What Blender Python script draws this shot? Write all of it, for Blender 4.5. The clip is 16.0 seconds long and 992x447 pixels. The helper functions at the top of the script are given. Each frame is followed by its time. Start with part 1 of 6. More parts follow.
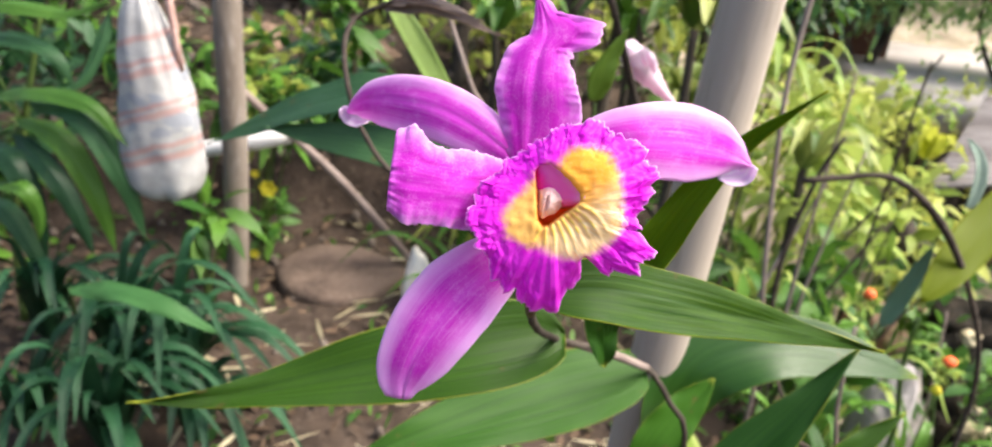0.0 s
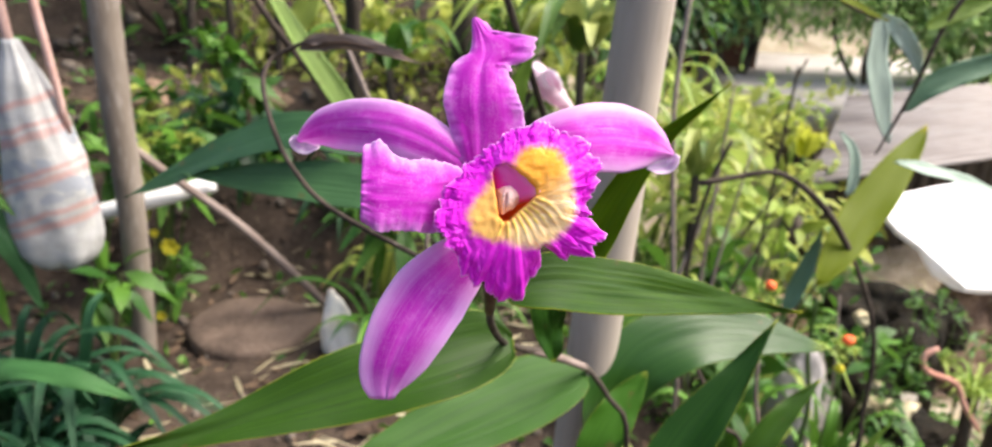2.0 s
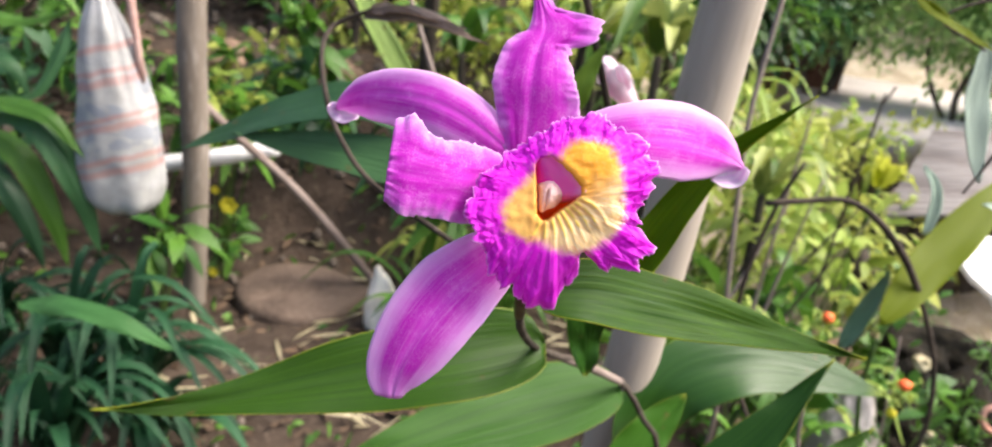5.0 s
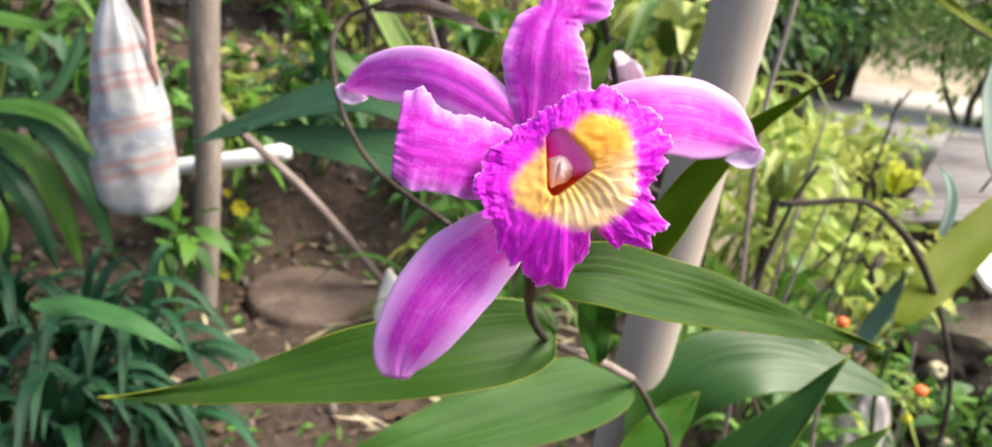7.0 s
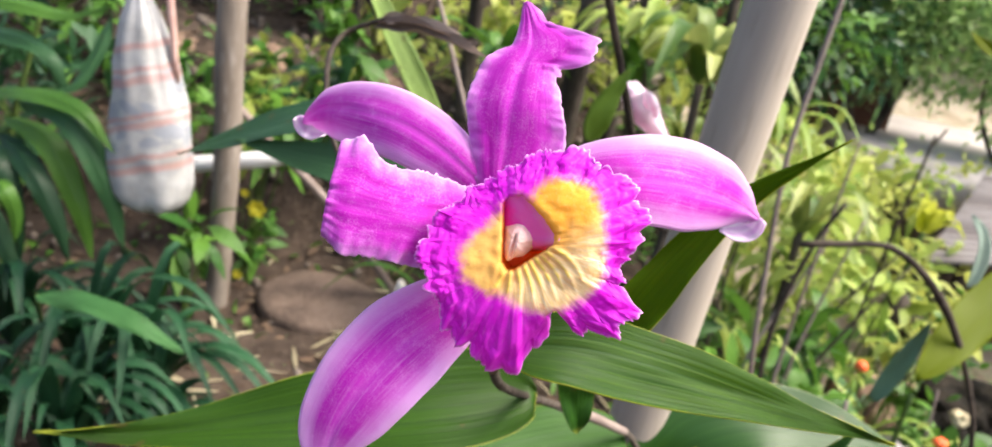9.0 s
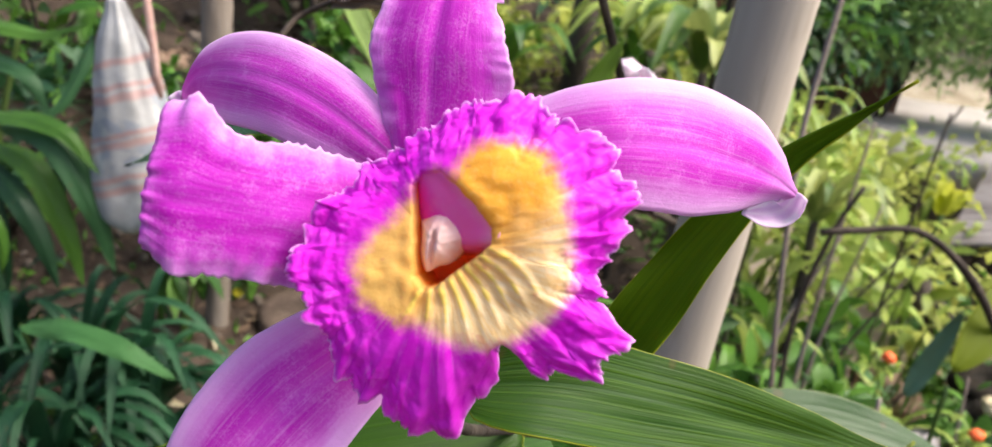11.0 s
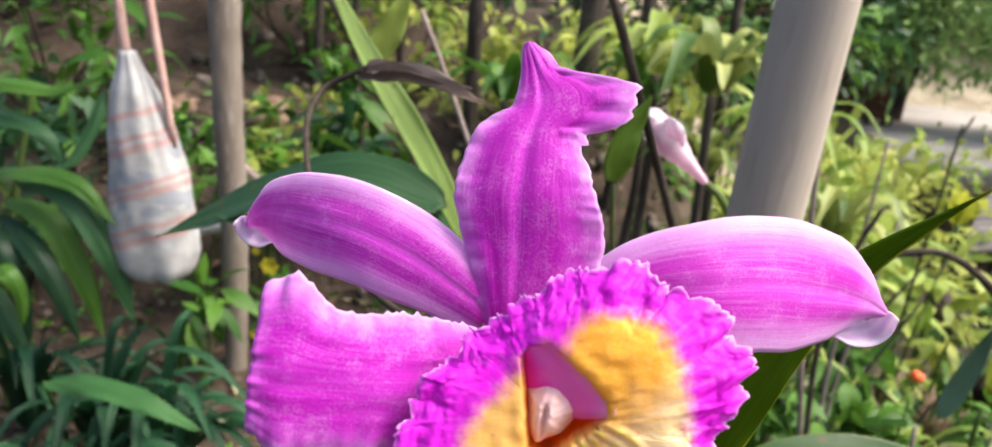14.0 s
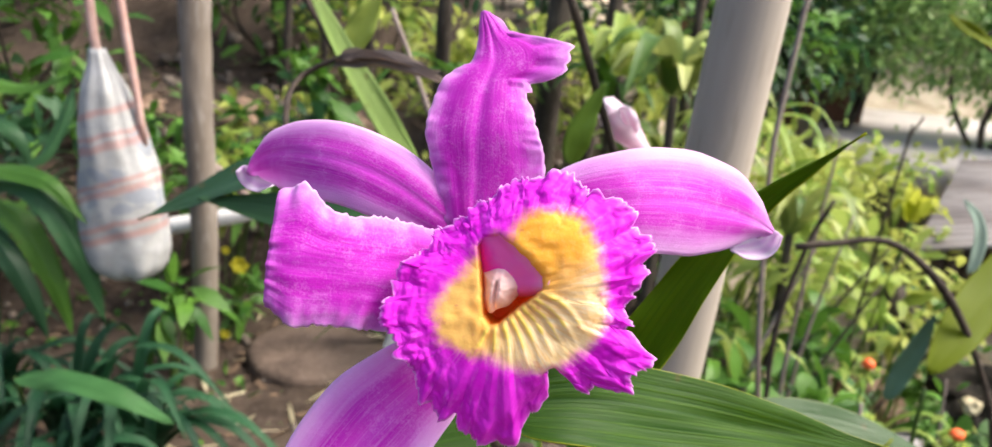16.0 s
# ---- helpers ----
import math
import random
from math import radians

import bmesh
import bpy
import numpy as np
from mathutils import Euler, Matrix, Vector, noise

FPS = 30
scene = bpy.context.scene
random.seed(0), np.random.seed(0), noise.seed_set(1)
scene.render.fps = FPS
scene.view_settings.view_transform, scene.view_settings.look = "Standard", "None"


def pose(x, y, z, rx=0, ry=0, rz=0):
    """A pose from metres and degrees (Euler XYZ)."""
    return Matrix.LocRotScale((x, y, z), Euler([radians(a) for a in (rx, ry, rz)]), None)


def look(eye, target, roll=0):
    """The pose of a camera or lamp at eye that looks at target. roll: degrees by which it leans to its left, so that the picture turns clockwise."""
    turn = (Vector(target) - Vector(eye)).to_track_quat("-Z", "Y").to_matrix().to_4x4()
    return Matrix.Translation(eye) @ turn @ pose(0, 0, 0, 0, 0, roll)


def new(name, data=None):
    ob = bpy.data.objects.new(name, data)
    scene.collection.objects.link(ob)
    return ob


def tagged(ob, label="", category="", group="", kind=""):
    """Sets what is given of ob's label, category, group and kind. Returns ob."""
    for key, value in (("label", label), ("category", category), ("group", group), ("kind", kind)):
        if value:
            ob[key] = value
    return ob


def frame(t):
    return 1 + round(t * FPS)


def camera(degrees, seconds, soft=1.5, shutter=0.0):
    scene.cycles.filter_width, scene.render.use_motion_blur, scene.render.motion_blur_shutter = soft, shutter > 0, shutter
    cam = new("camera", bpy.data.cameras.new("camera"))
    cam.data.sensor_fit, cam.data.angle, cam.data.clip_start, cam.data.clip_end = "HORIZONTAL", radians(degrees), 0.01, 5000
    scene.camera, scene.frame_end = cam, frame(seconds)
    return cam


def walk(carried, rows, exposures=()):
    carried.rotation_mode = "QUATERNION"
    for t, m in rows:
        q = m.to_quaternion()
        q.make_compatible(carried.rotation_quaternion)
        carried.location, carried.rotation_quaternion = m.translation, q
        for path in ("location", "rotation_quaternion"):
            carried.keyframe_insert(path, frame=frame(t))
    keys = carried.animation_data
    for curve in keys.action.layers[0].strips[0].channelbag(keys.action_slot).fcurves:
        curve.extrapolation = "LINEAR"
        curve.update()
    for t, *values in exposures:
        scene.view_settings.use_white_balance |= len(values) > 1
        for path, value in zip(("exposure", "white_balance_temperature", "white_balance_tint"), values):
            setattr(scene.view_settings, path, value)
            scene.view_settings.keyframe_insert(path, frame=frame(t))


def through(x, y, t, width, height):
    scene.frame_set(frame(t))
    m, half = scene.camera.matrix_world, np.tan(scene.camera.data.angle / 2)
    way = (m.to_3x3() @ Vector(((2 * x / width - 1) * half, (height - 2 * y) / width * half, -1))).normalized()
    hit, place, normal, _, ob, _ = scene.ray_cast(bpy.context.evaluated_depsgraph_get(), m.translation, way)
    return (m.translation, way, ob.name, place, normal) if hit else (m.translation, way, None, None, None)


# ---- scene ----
cam = camera(65.5, 16.0)
PATH = [
    (0, (0.003, -0.046, 1.4), (-0.019, 1.78, 0.584), 6.8),
    (0.5, (-0.002, -0.054, 1.402), (0.025, 1.79, 0.627), 5.9),
    (1, (-0.003, -0.068, 1.408), (0.083, 1.794, 0.683), 5.1),
    (1.5, (-0.009, -0.071, 1.403), (0.134, 1.79, 0.685), 4.4),
    (2, (-0.02, -0.077, 1.396), (0.196, 1.779, 0.682), 3.7),
    (2.5, (-0.034, -0.088, 1.397), (0.25, 1.762, 0.692), 4.5),
    (3, (-0.031, -0.087, 1.397), (0.224, 1.766, 0.687), 5.2),
    (3.5, (-0.031, -0.073, 1.397), (0.16, 1.78, 0.67), 6.9),
    (4, (-0.019, -0.052, 1.394), (0.103, 1.805, 0.662), 8.8),
    (4.5, (-0.011, -0.047, 1.39), (0.079, 1.807, 0.645), 9.0),
    (7, (-0.007, -0.046, 1.374), (0.034, 1.814, 0.64), 8.6),
    (7.5, (-0.002, -0.043, 1.373), (0.035, 1.822, 0.65), 8.5),
    (8, (0.0, -0.04, 1.379), (0.026, 1.829, 0.665), 8.7),
    (8.5, (0.006, -0.023, 1.3856), (-0.019, 1.849, 0.663), 11.6),
    (11, (0.033, 0.074, 1.354), (-0.018, 1.942, 0.642), 8.2),
    (11.5, (0.026, 0.085, 1.358), (-0.063, 1.953, 0.65), 7.4),
    (12, (0.016, 0.092, 1.351), (-0.095, 1.961, 0.646), 6.0),
    (12.5, (0.011, 0.1, 1.354), (-0.101, 1.965, 0.641), 6.1),
    (13, (0.013, 0.104, 1.368), (-0.1, 1.974, 0.67), 5.8),
    (13.5, (0.01, 0.102, 1.382), (-0.104, 1.987, 0.721), 5.9),
    (14, (0.01, 0.085, 1.378), (-0.07, 1.971, 0.718), 5.4),
    (14.5, (0.004, 0.075, 1.381), (-0.04, 1.966, 0.731), 6.3),
    (15, (0.005, 0.061, 1.379), (-0.018, 1.956, 0.74), 6.1),
    (15.5, (0.008, 0.048, 1.381), (-0.013, 1.942, 0.739), 6.4),
    (16, (0.016, 0.035, 1.373), (0.013, 1.93, 0.731), 5.9),
]
EXPOSURES = [(0.0, 0.90, 6450, 14), (1.5, 0.79, 6450, 14), (3.5, 0.73, 6450, 14), (7.0, 0.90, 6450, 14), (8.5, 0.90, 6450, 14), (11.0, 0.60, 6400, 14), (12.5, 0.54, 6400, 14), (14.0, 0.61, 6400, 14), (16.0, 0.70, 6400, 13)]
walk(cam, [(t, look(eye, target, roll)) for t, eye, target, roll in PATH], EXPOSURES)

# the lens is focused on the bloom, so what lies behind it is a little soft
cam.data.dof.use_dof, cam.data.dof.focus_distance, cam.data.dof.aperture_fstop = True, 0.208, 18.0

# ---- light ----
SUN_EL, SUN_AZ = 56.0, 94.0      # sun's height and bearing (clockwise from +y), hazy sky
world = bpy.data.worlds.new("sky")
scene.world = world
world.use_nodes = True
wn = world.node_tree.nodes
sky = wn.new("ShaderNodeTexSky")
sky.sky_type, sky.sun_disc = "NISHITA", False
sky.sun_elevation, sky.sun_rotation = radians(SUN_EL), radians(SUN_AZ)
sky.air_density, sky.dust_density, sky.ozone_density = 1.0, 5.0, 1.0
world.node_tree.links.new(sky.outputs[0], wn["Background"].inputs[0])
wn["Background"].inputs[1].default_value = 0.18
sun = new("sun", bpy.data.lights.new("sun", "SUN"))
sun.data.energy, sun.data.angle, sun.data.color = 4.2, radians(32), (1.0, 0.93, 0.82)
sun.matrix_world = look((0, 0, 8), Vector((0, 0, 8)) - Vector((math.sin(radians(SUN_AZ)) * math.cos(radians(SUN_EL)),
                        math.cos(radians(SUN_AZ)) * math.cos(radians(SUN_EL)), math.sin(radians(SUN_EL)))))


# ---- materials ----
class Net:
    """A small builder for node materials."""

    def __init__(self, name):
        self.m = bpy.data.materials.new(name)
        self.m.use_nodes = True
        self.t = self.m.node_tree
        self.b = self.t.nodes["Principled BSDF"]

    def n(self, kind, **kw):
        node = self.t.nodes.new("ShaderNode" + kind)
        for key, v in kw.items():
            node.inputs[key].default_value = v
        return node

    def l(self, a, b):
        self.t.links.new(a, b)

    def math(self, op, a, b=0.0, clamp=False):
        node = self.n("Math")
        node.operation, node.use_clamp = op, clamp
        for i, v in enumerate((a, b)):
            if isinstance(v, (int, float)):
                node.inputs[i].default_value = v
            else:
                self.l(v, node.inputs[i])
        return node.outputs[0]

    def smooth(self, v, lo, hi):
        node = self.n("MapRange")
        node.interpolation_type = "SMOOTHSTEP"
        self.l(v, node.inputs["Value"])
        node.inputs["From Min"].default_value, node.inputs["From Max"].default_value = lo, hi
        return node.outputs[0]

    def mix(self, f, a, b):
        node = self.n("Mix")
        node.data_type = "RGBA"
        for i, v in ((0, f), (6, a), (7, b)):
            if isinstance(v, (int, float)):
                node.inputs[i].default_value = v
            elif isinstance(v, tuple):
                node.inputs[i].default_value = (*v, 1) if len(v) == 3 else v
            else:
                self.l(v, node.inputs[i])
        return node.outputs[2]

    def coords(self, kind="Object", scale=(1, 1, 1)):
        tc = self.n("TexCoord")
        mp = self.n("Mapping")
        mp.inputs["Scale"].default_value = scale
        self.l(tc.outputs[kind], mp.inputs[0])
        return mp.outputs[0]

    def noise(self, vec, scale, detail=4.0, rough=0.55):
        node = self.n("TexNoise", Scale=scale, Detail=detail, Roughness=rough)
        self.l(vec, node.inputs["Vector"])
        return node.outputs["Fac"]

    def bump(self, h, strength, dist):
        node = self.n("Bump")
        node.inputs["Strength"].default_value, node.inputs["Distance"].default_value = strength, dist
        self.l(h, node.inputs["Height"])
        self.l(node.outputs[0], self.b.inputs["Normal"])

    def col(self, c):
        if isinstance(c, tuple):
            self.b.inputs["Base Color"].default_value = (*c, 1)
        else:
            self.l(c, self.b.inputs["Base Color"])

    def set(self, rough=0.5, spec=0.5, metal=0.0, sub=0.0, radius=(0.002, 0.001, 0.002)):
        i = self.b.inputs
        i["Roughness"].default_value, i["Specular IOR Level"].default_value, i["Metallic"].default_value = rough, spec, metal
        i["Subsurface Weight"].default_value = sub
        if sub:
            i["Subsurface Radius"].default_value, i["Subsurface Scale"].default_value = radius, 1.0

    def thin(self, colour, amount):
        """Lets light shine through a thin blade or petal."""
        tr = self.n("BsdfTranslucent")
        if isinstance(colour, tuple):
            tr.inputs[0].default_value = (*colour, 1)
        else:
            self.l(colour, tr.inputs[0])
        mx = self.n("MixShader")
        mx.inputs[0].default_value = amount
        out = self.t.nodes["Material Output"]
        self.l(self.b.outputs[0], mx.inputs[1])
        self.l(tr.outputs[0], mx.inputs[2])
        self.l(mx.outputs[0], out.inputs[0])


def petal_material(name, deep, body, pale, edge_lo=0.42, pale_tip=0.8, rim_wild=0.5):
    k = Net(name)
    uv = k.n("TexCoord").outputs["UV"]
    sep = k.n("SeparateXYZ")
    k.l(uv, sep.inputs[0])
    e = k.math("MULTIPLY", k.math("ABSOLUTE", k.math("SUBTRACT", sep.outputs[0], 0.5)), 2.0)
    veins = k.noise(k.coords("UV", (15, 1.3, 1)), 2.2, 6, 0.65)
    broad = k.noise(k.coords("UV", (7, 1.1, 1)), 1.5, 3, 0.55)
    grain = k.noise(k.coords("Object"), 1500, 3, 0.7)
    mott = k.noise(k.coords("Object", (1, 1, 1)), 170, 4, 0.6)
    flank = k.math("MULTIPLY", k.math("ABSOLUTE", k.math("SUBTRACT", e, 0.36)), 1.5)
    f1 = k.smooth(k.math("ADD", flank, k.math("MULTIPLY", k.math("SUBTRACT", broad, 0.5), 0.5)), 0.0, 0.60)
    f2 = k.smooth(k.math("ADD", e, k.math("MULTIPLY", k.math("SUBTRACT", broad, 0.5), 0.6)), edge_lo, 1.02)
    c = k.mix(f1, deep, body)
    c = k.mix(k.math("MULTIPLY", k.smooth(veins, 0.48, 0.72), 0.32), c, pale)
    c = k.mix(k.math("MULTIPLY", f2, 0.9), c, pale)
    ribs = k.noise(k.coords("UV", (46, 0.9, 1)), 2.0, 4, 0.6)
    line = k.math("MULTIPLY", k.smooth(ribs, 0.54, 0.70), k.math("SUBTRACT", 1.0, k.smooth(e, 0.10, 0.62)))
    c = k.mix(k.math("MULTIPLY", line, 0.28), c, pale)
    rim = k.smooth(k.math("ADD", e, k.math("MULTIPLY", k.math("SUBTRACT", mott, 0.5), rim_wild)), 0.66, 1.10)
    c = k.mix(k.math("MULTIPLY", rim, 0.32), c, (0.88, 0.60, 0.90))
    c = k.mix(k.math("MULTIPLY", k.smooth(e, 0.94, 1.0), 0.6), c, (0.86, 0.62, 0.88))
    c = k.mix(k.math("MULTIPLY", k.smooth(sep.outputs[1], pale_tip, 1.0), 0.5), c, pale)
    c = k.mix(k.math("MULTIPLY", k.smooth(k.math("MULTIPLY", k.math("ADD", grain, mott), 0.5), 0.46, 0.70), 0.32), c, (0.88, 0.46, 0.90))
    k.col(c)
    k.set(0.48, 0.3)
    k.b.inputs["Sheen Weight"].default_value = 0.12
    h = k.math("ADD", k.math("MULTIPLY", veins, 0.8), k.math("MULTIPLY", grain, 0.5))
    k.bump(h, 0.42, 0.0007)
    k.thin(c, 0.42)
    return k.m


def lip_material():
    k = Net("lip_skin")
    ob = k.coords("Object")
    sep = k.n("SeparateXYZ")
    k.l(k.n("TexCoord").outputs["UV"], sep.inputs[0])
    pat_map = k.n("UVMap")
    pat_map.uv_map = "pattern"
    pat = k.n("SeparateXYZ")
    k.l(pat_map.outputs[0], pat.inputs[0])
    so = k.n("SeparateXYZ")
    k.l(ob, so.inputs[0])
    blot, fine = k.noise(ob, 130, 5, 0.65), k.noise(ob, 800, 3, 0.6)
    streak = k.noise(k.coords("UV", (60, 2.2, 1)), 2.0, 4, 0.65)
    # magenta frill, paler in streaks, whitish at the deckle edge
    r = sep.outputs[1]
    frill = k.mix(k.smooth(blot, 0.35, 0.65), (0.78, 0.010, 0.71), (0.86, 0.040, 0.80))
    frill = k.mix(k.math("MULTIPLY", k.smooth(streak, 0.52, 0.76), 0.34), frill, (0.86, 0.36, 0.85))
    frill = k.mix(k.math("MULTIPLY", k.smooth(r, 0.90, 1.0), 0.18), frill, (0.80, 0.24, 0.82))
    frill = k.mix(k.math("MULTIPLY", k.smooth(k.math("ADD", r, k.math("MULTIPLY", fine, 0.05)), 0.995, 1.03), 0.65), frill, (0.92, 0.66, 0.93))
    # gold patch with a soft, blotched margin
    d = k.math("ADD", pat.outputs[1], k.math("MULTIPLY", k.math("SUBTRACT", blot, 0.5), 0.42))
    d = k.math("ADD", d, k.math("MULTIPLY", k.math("SUBTRACT", streak, 0.5), 0.12))
    yellow = k.smooth(d, 0.39, 0.63)
    side = k.math("SUBTRACT", k.math("MULTIPLY", so.outputs[0], 0.75), so.outputs[1])
    low = k.smooth(k.math("ADD", side, k.math("MULTIPLY", k.math("SUBTRACT", blot, 0.5), 0.012)), -0.006, 0.010)
    cream = k.mix(k.smooth(streak, 0.4, 0.7), (1.0, 0.76, 0.36), (1.0, 0.88, 0.64))
    gold = k.mix(low, (1.0, 0.54, 0.06), cream)
    left = k.smooth(k.math("MULTIPLY", so.outputs[0], -1.0), -0.004, 0.006)
    gold = k.mix(left, gold, k.mix(blot, (1.0, 0.58, 0.09), (1.0, 0.74, 0.26)))
    gold = k.mix(k.math("MULTIPLY", k.smooth(fine, 0.48, 0.70), 0.30), gold, (1.0, 0.70, 0.24))
    gold = k.mix(k.math("MULTIPLY", k.smooth(blot, 0.50, 0.75), 0.22), gold, (0.98, 0.50, 0.06))
    gold = k.mix(k.math("MULTIPLY", k.smooth(pat.outputs[0], 0.40, 0.85), 0.85), gold, (1.0, 0.80, 0.16))
    freck = k.smooth(k.noise(ob, 300, 2, 0.5), 0.68, 0.74)
    gold = k.mix(k.math("MULTIPLY", freck, 0.35), gold, (0.72, 0.22, 0.16))
    c = k.mix(yellow, frill, gold)
    # red-orange inside the mouth
    inside = k.math("ADD", k.math("MULTIPLY", pat.outputs[0], -1.0), k.math("MULTIPLY", k.math("SUBTRACT", blot, 0.5), 0.3))
    lean = k.math("ADD", so.outputs[0], k.math("MULTIPLY", k.math("SUBTRACT", so.outputs[1], 0.017), 0.6))
    under = k.math("MULTIPLY", k.smooth(lean, -0.002, 0.005), k.smooth(so.outputs[1], 0.007, 0.012))
    c = k.mix(k.smooth(inside, 0.08, 0.45), c, k.mix(under, (0.97, 0.36, 0.03), (0.97, 0.46, 0.66)))
    c = k.mix(k.math("MULTIPLY", k.smooth(inside, 0.80, 1.05), k.math("SUBTRACT", 1.0, under)), c, (1.0, 0.24, 0.04))
    k.col(c)
    k.set(0.55, 0.25)
    crinkle = k.noise(ob, 360, 3, 0.6)
    k.bump(k.math("ADD", k.math("ADD", k.math("MULTIPLY", fine, 0.7), crinkle), k.math("ADD", blot, k.math("MULTIPLY", streak, 0.5))), 0.20, 0.0008)
    k.thin(c, 0.36)
    return k.m


def column_material():
    """Fleshy column: hot magenta on the inner flank, paling to pink on the wing and peach at its foot."""
    k = Net("column_skin")
    sep = k.n("SeparateXYZ")
    k.l(k.n("TexCoord").outputs["UV"], sep.inputs[0])
    mott = k.noise(k.coords("Object"), 260, 4, 0.6)
    u = k.math("ADD", sep.outputs[0], k.math("MULTIPLY", k.math("SUBTRACT", mott, 0.5), 0.14))
    c = k.mix(k.smooth(u, 0.40, 0.62), (0.96, 0.05, 0.68), (0.99, 0.20, 0.70))
    c = k.mix(k.smooth(u, 0.74, 1.02), c, (0.99, 0.52, 0.76))
    c = k.mix(k.math("MULTIPLY", k.smooth(mott, 0.5, 0.75), 0.2), c, (0.95, 0.36, 0.80))
    foot = k.math("ADD", sep.outputs[1], k.math("MULTIPLY", k.math("SUBTRACT", mott, 0.5), 0.15))
    c = k.mix(k.smooth(foot, 0.74, 0.98), c, (0.93, 0.40, 0.16))
    k.col(c)
    k.set(0.38, 0.4)
    k.bump(mott, 0.2, 0.0006)
    k.thin(c, 0.42)
    return k.m


def leaf_material(name, dark, light, edge=None, rough=0.38, ribs=22.0, through=0.25, spec=0.32):
    """Leaf: ribs run along the blade, broad patches and worn spots over it."""
    k = Net(name)
    uv = k.n("TexCoord").outputs["UV"]
    sep = k.n("SeparateXYZ")
    k.l(uv, sep.inputs[0])
    e = k.math("MULTIPLY", k.math("ABSOLUTE", k.math("SUBTRACT", sep.outputs[0], 0.5)), 2.0)
    rib = k.noise(k.coords("UV", (ribs * 2.4, 0.35, 1)), 1.6, 3, 0.6)
    patch = k.noise(k.coords("Object"), 14, 4, 0.6)
    info = k.n("ObjectInfo")
    geo = k.n("NewGeometry")
    rnd = k.math("FRACT", k.math("ADD", info.outputs["Random"], geo.outputs["Random Per Island"]))
    vein = k.noise(k.coords("UV", (ribs * 3.2, 0.10, 1)), 1.7, 3, 0.6)
    f = k.math("ADD", k.math("MULTIPLY", rib, 0.45), k.math("MULTIPLY", patch, 0.30))
    f = k.math("ADD", f, k.math("MULTIPLY", k.math("SUBTRACT", vein, 0.47), 1.0))
    f = k.math("ADD", f, k.math("MULTIPLY", k.math("SUBTRACT", rnd, 0.5), 0.75))
    c = k.mix(k.smooth(f, 0.0, 0.85), dark, light)
    if edge:
        c = k.mix(k.math("MULTIPLY", k.smooth(e, 0.975, 1.0), 0.6), c, edge)
        c = k.mix(k.math("MULTIPLY", k.smooth(sep.outputs[1], 0.93, 1.0), 0.7), c, edge)
    spots = k.smooth(k.noise(k.coords("Object"), 60, 2, 0.4), 0.71, 0.75)
    c = k.mix(k.math("MULTIPLY", spots, 0.5), c, (0.10, 0.07, 0.02))
    k.col(c)
    k.set(rough, spec)
    k.bump(k.math("ADD", rib, k.math("MULTIPLY", vein, 0.5)), 0.6, 0.0013)
    k.thin(k.mix(0.6, c, light), through)
    return k.m


def rough_material(name, a, b, c=None, scale=6.0, fine=60.0, bump=0.5, dist=0.01, rough=0.85, spec=0.25, stretch=(1, 1, 1)):
    """Soil, stone, bark: two scales of mottling and relief."""
    k = Net(name)
    v = k.coords("Object", stretch)
    big, small = k.noise(v, scale, 5, 0.6), k.noise(v, fine, 4, 0.65)
    col = k.mix(k.smooth(big, 0.35, 0.65), a, b)
    col = k.mix(k.math("MULTIPLY", k.smooth(small, 0.5, 0.72), 0.55), col, c or b)
    k.col(col)
    k.set(rough, spec)
    k.bump(k.math("ADD", k.math("MULTIPLY", big, 1.0), k.math("MULTIPLY", small, 0.5)), bump, dist)
    return k.m


def soil_material():
    """Dark crumbly bed soil that gives way to pale dry earth on the far slope."""
    k = Net("soil")
    v = k.coords("Object")
    so = k.n("SeparateXYZ")
    k.l(v, so.inputs[0])
    big, small, crumb = k.noise(v, 3.5, 5, 0.6), k.noise(v, 45, 4, 0.65), k.noise(v, 160, 3, 0.6)
    bed = k.mix(k.smooth(big, 0.35, 0.65), (0.030, 0.022, 0.016), (0.074, 0.054, 0.039))
    bed = k.mix(k.math("MULTIPLY", k.smooth(small, 0.5, 0.72), 0.55), bed, (0.14, 0.108, 0.082))
    dry = k.mix(k.smooth(big, 0.35, 0.65), (0.30, 0.25, 0.18), (0.46, 0.40, 0.31))
    dry = k.mix(k.math("MULTIPLY", k.smooth(small, 0.45, 0.70), 0.7), dry, (0.20, 0.17, 0.09))
    edge = k.math("ADD", so.outputs[0], k.math("MULTIPLY", so.outputs[1], 0.55))
    f = k.smooth(k.math("ADD", edge, k.math("MULTIPLY", big, 1.2)), 3.2, 4.2)
    k.col(k.mix(f, bed, dry))
    k.set(0.95, 0.15)
    k.bump(k.math("ADD", big, k.math("ADD", k.math("MULTIPLY", small, 0.6), k.math("MULTIPLY", crumb, 0.25))), 0.8, 0.03)
    return k.m


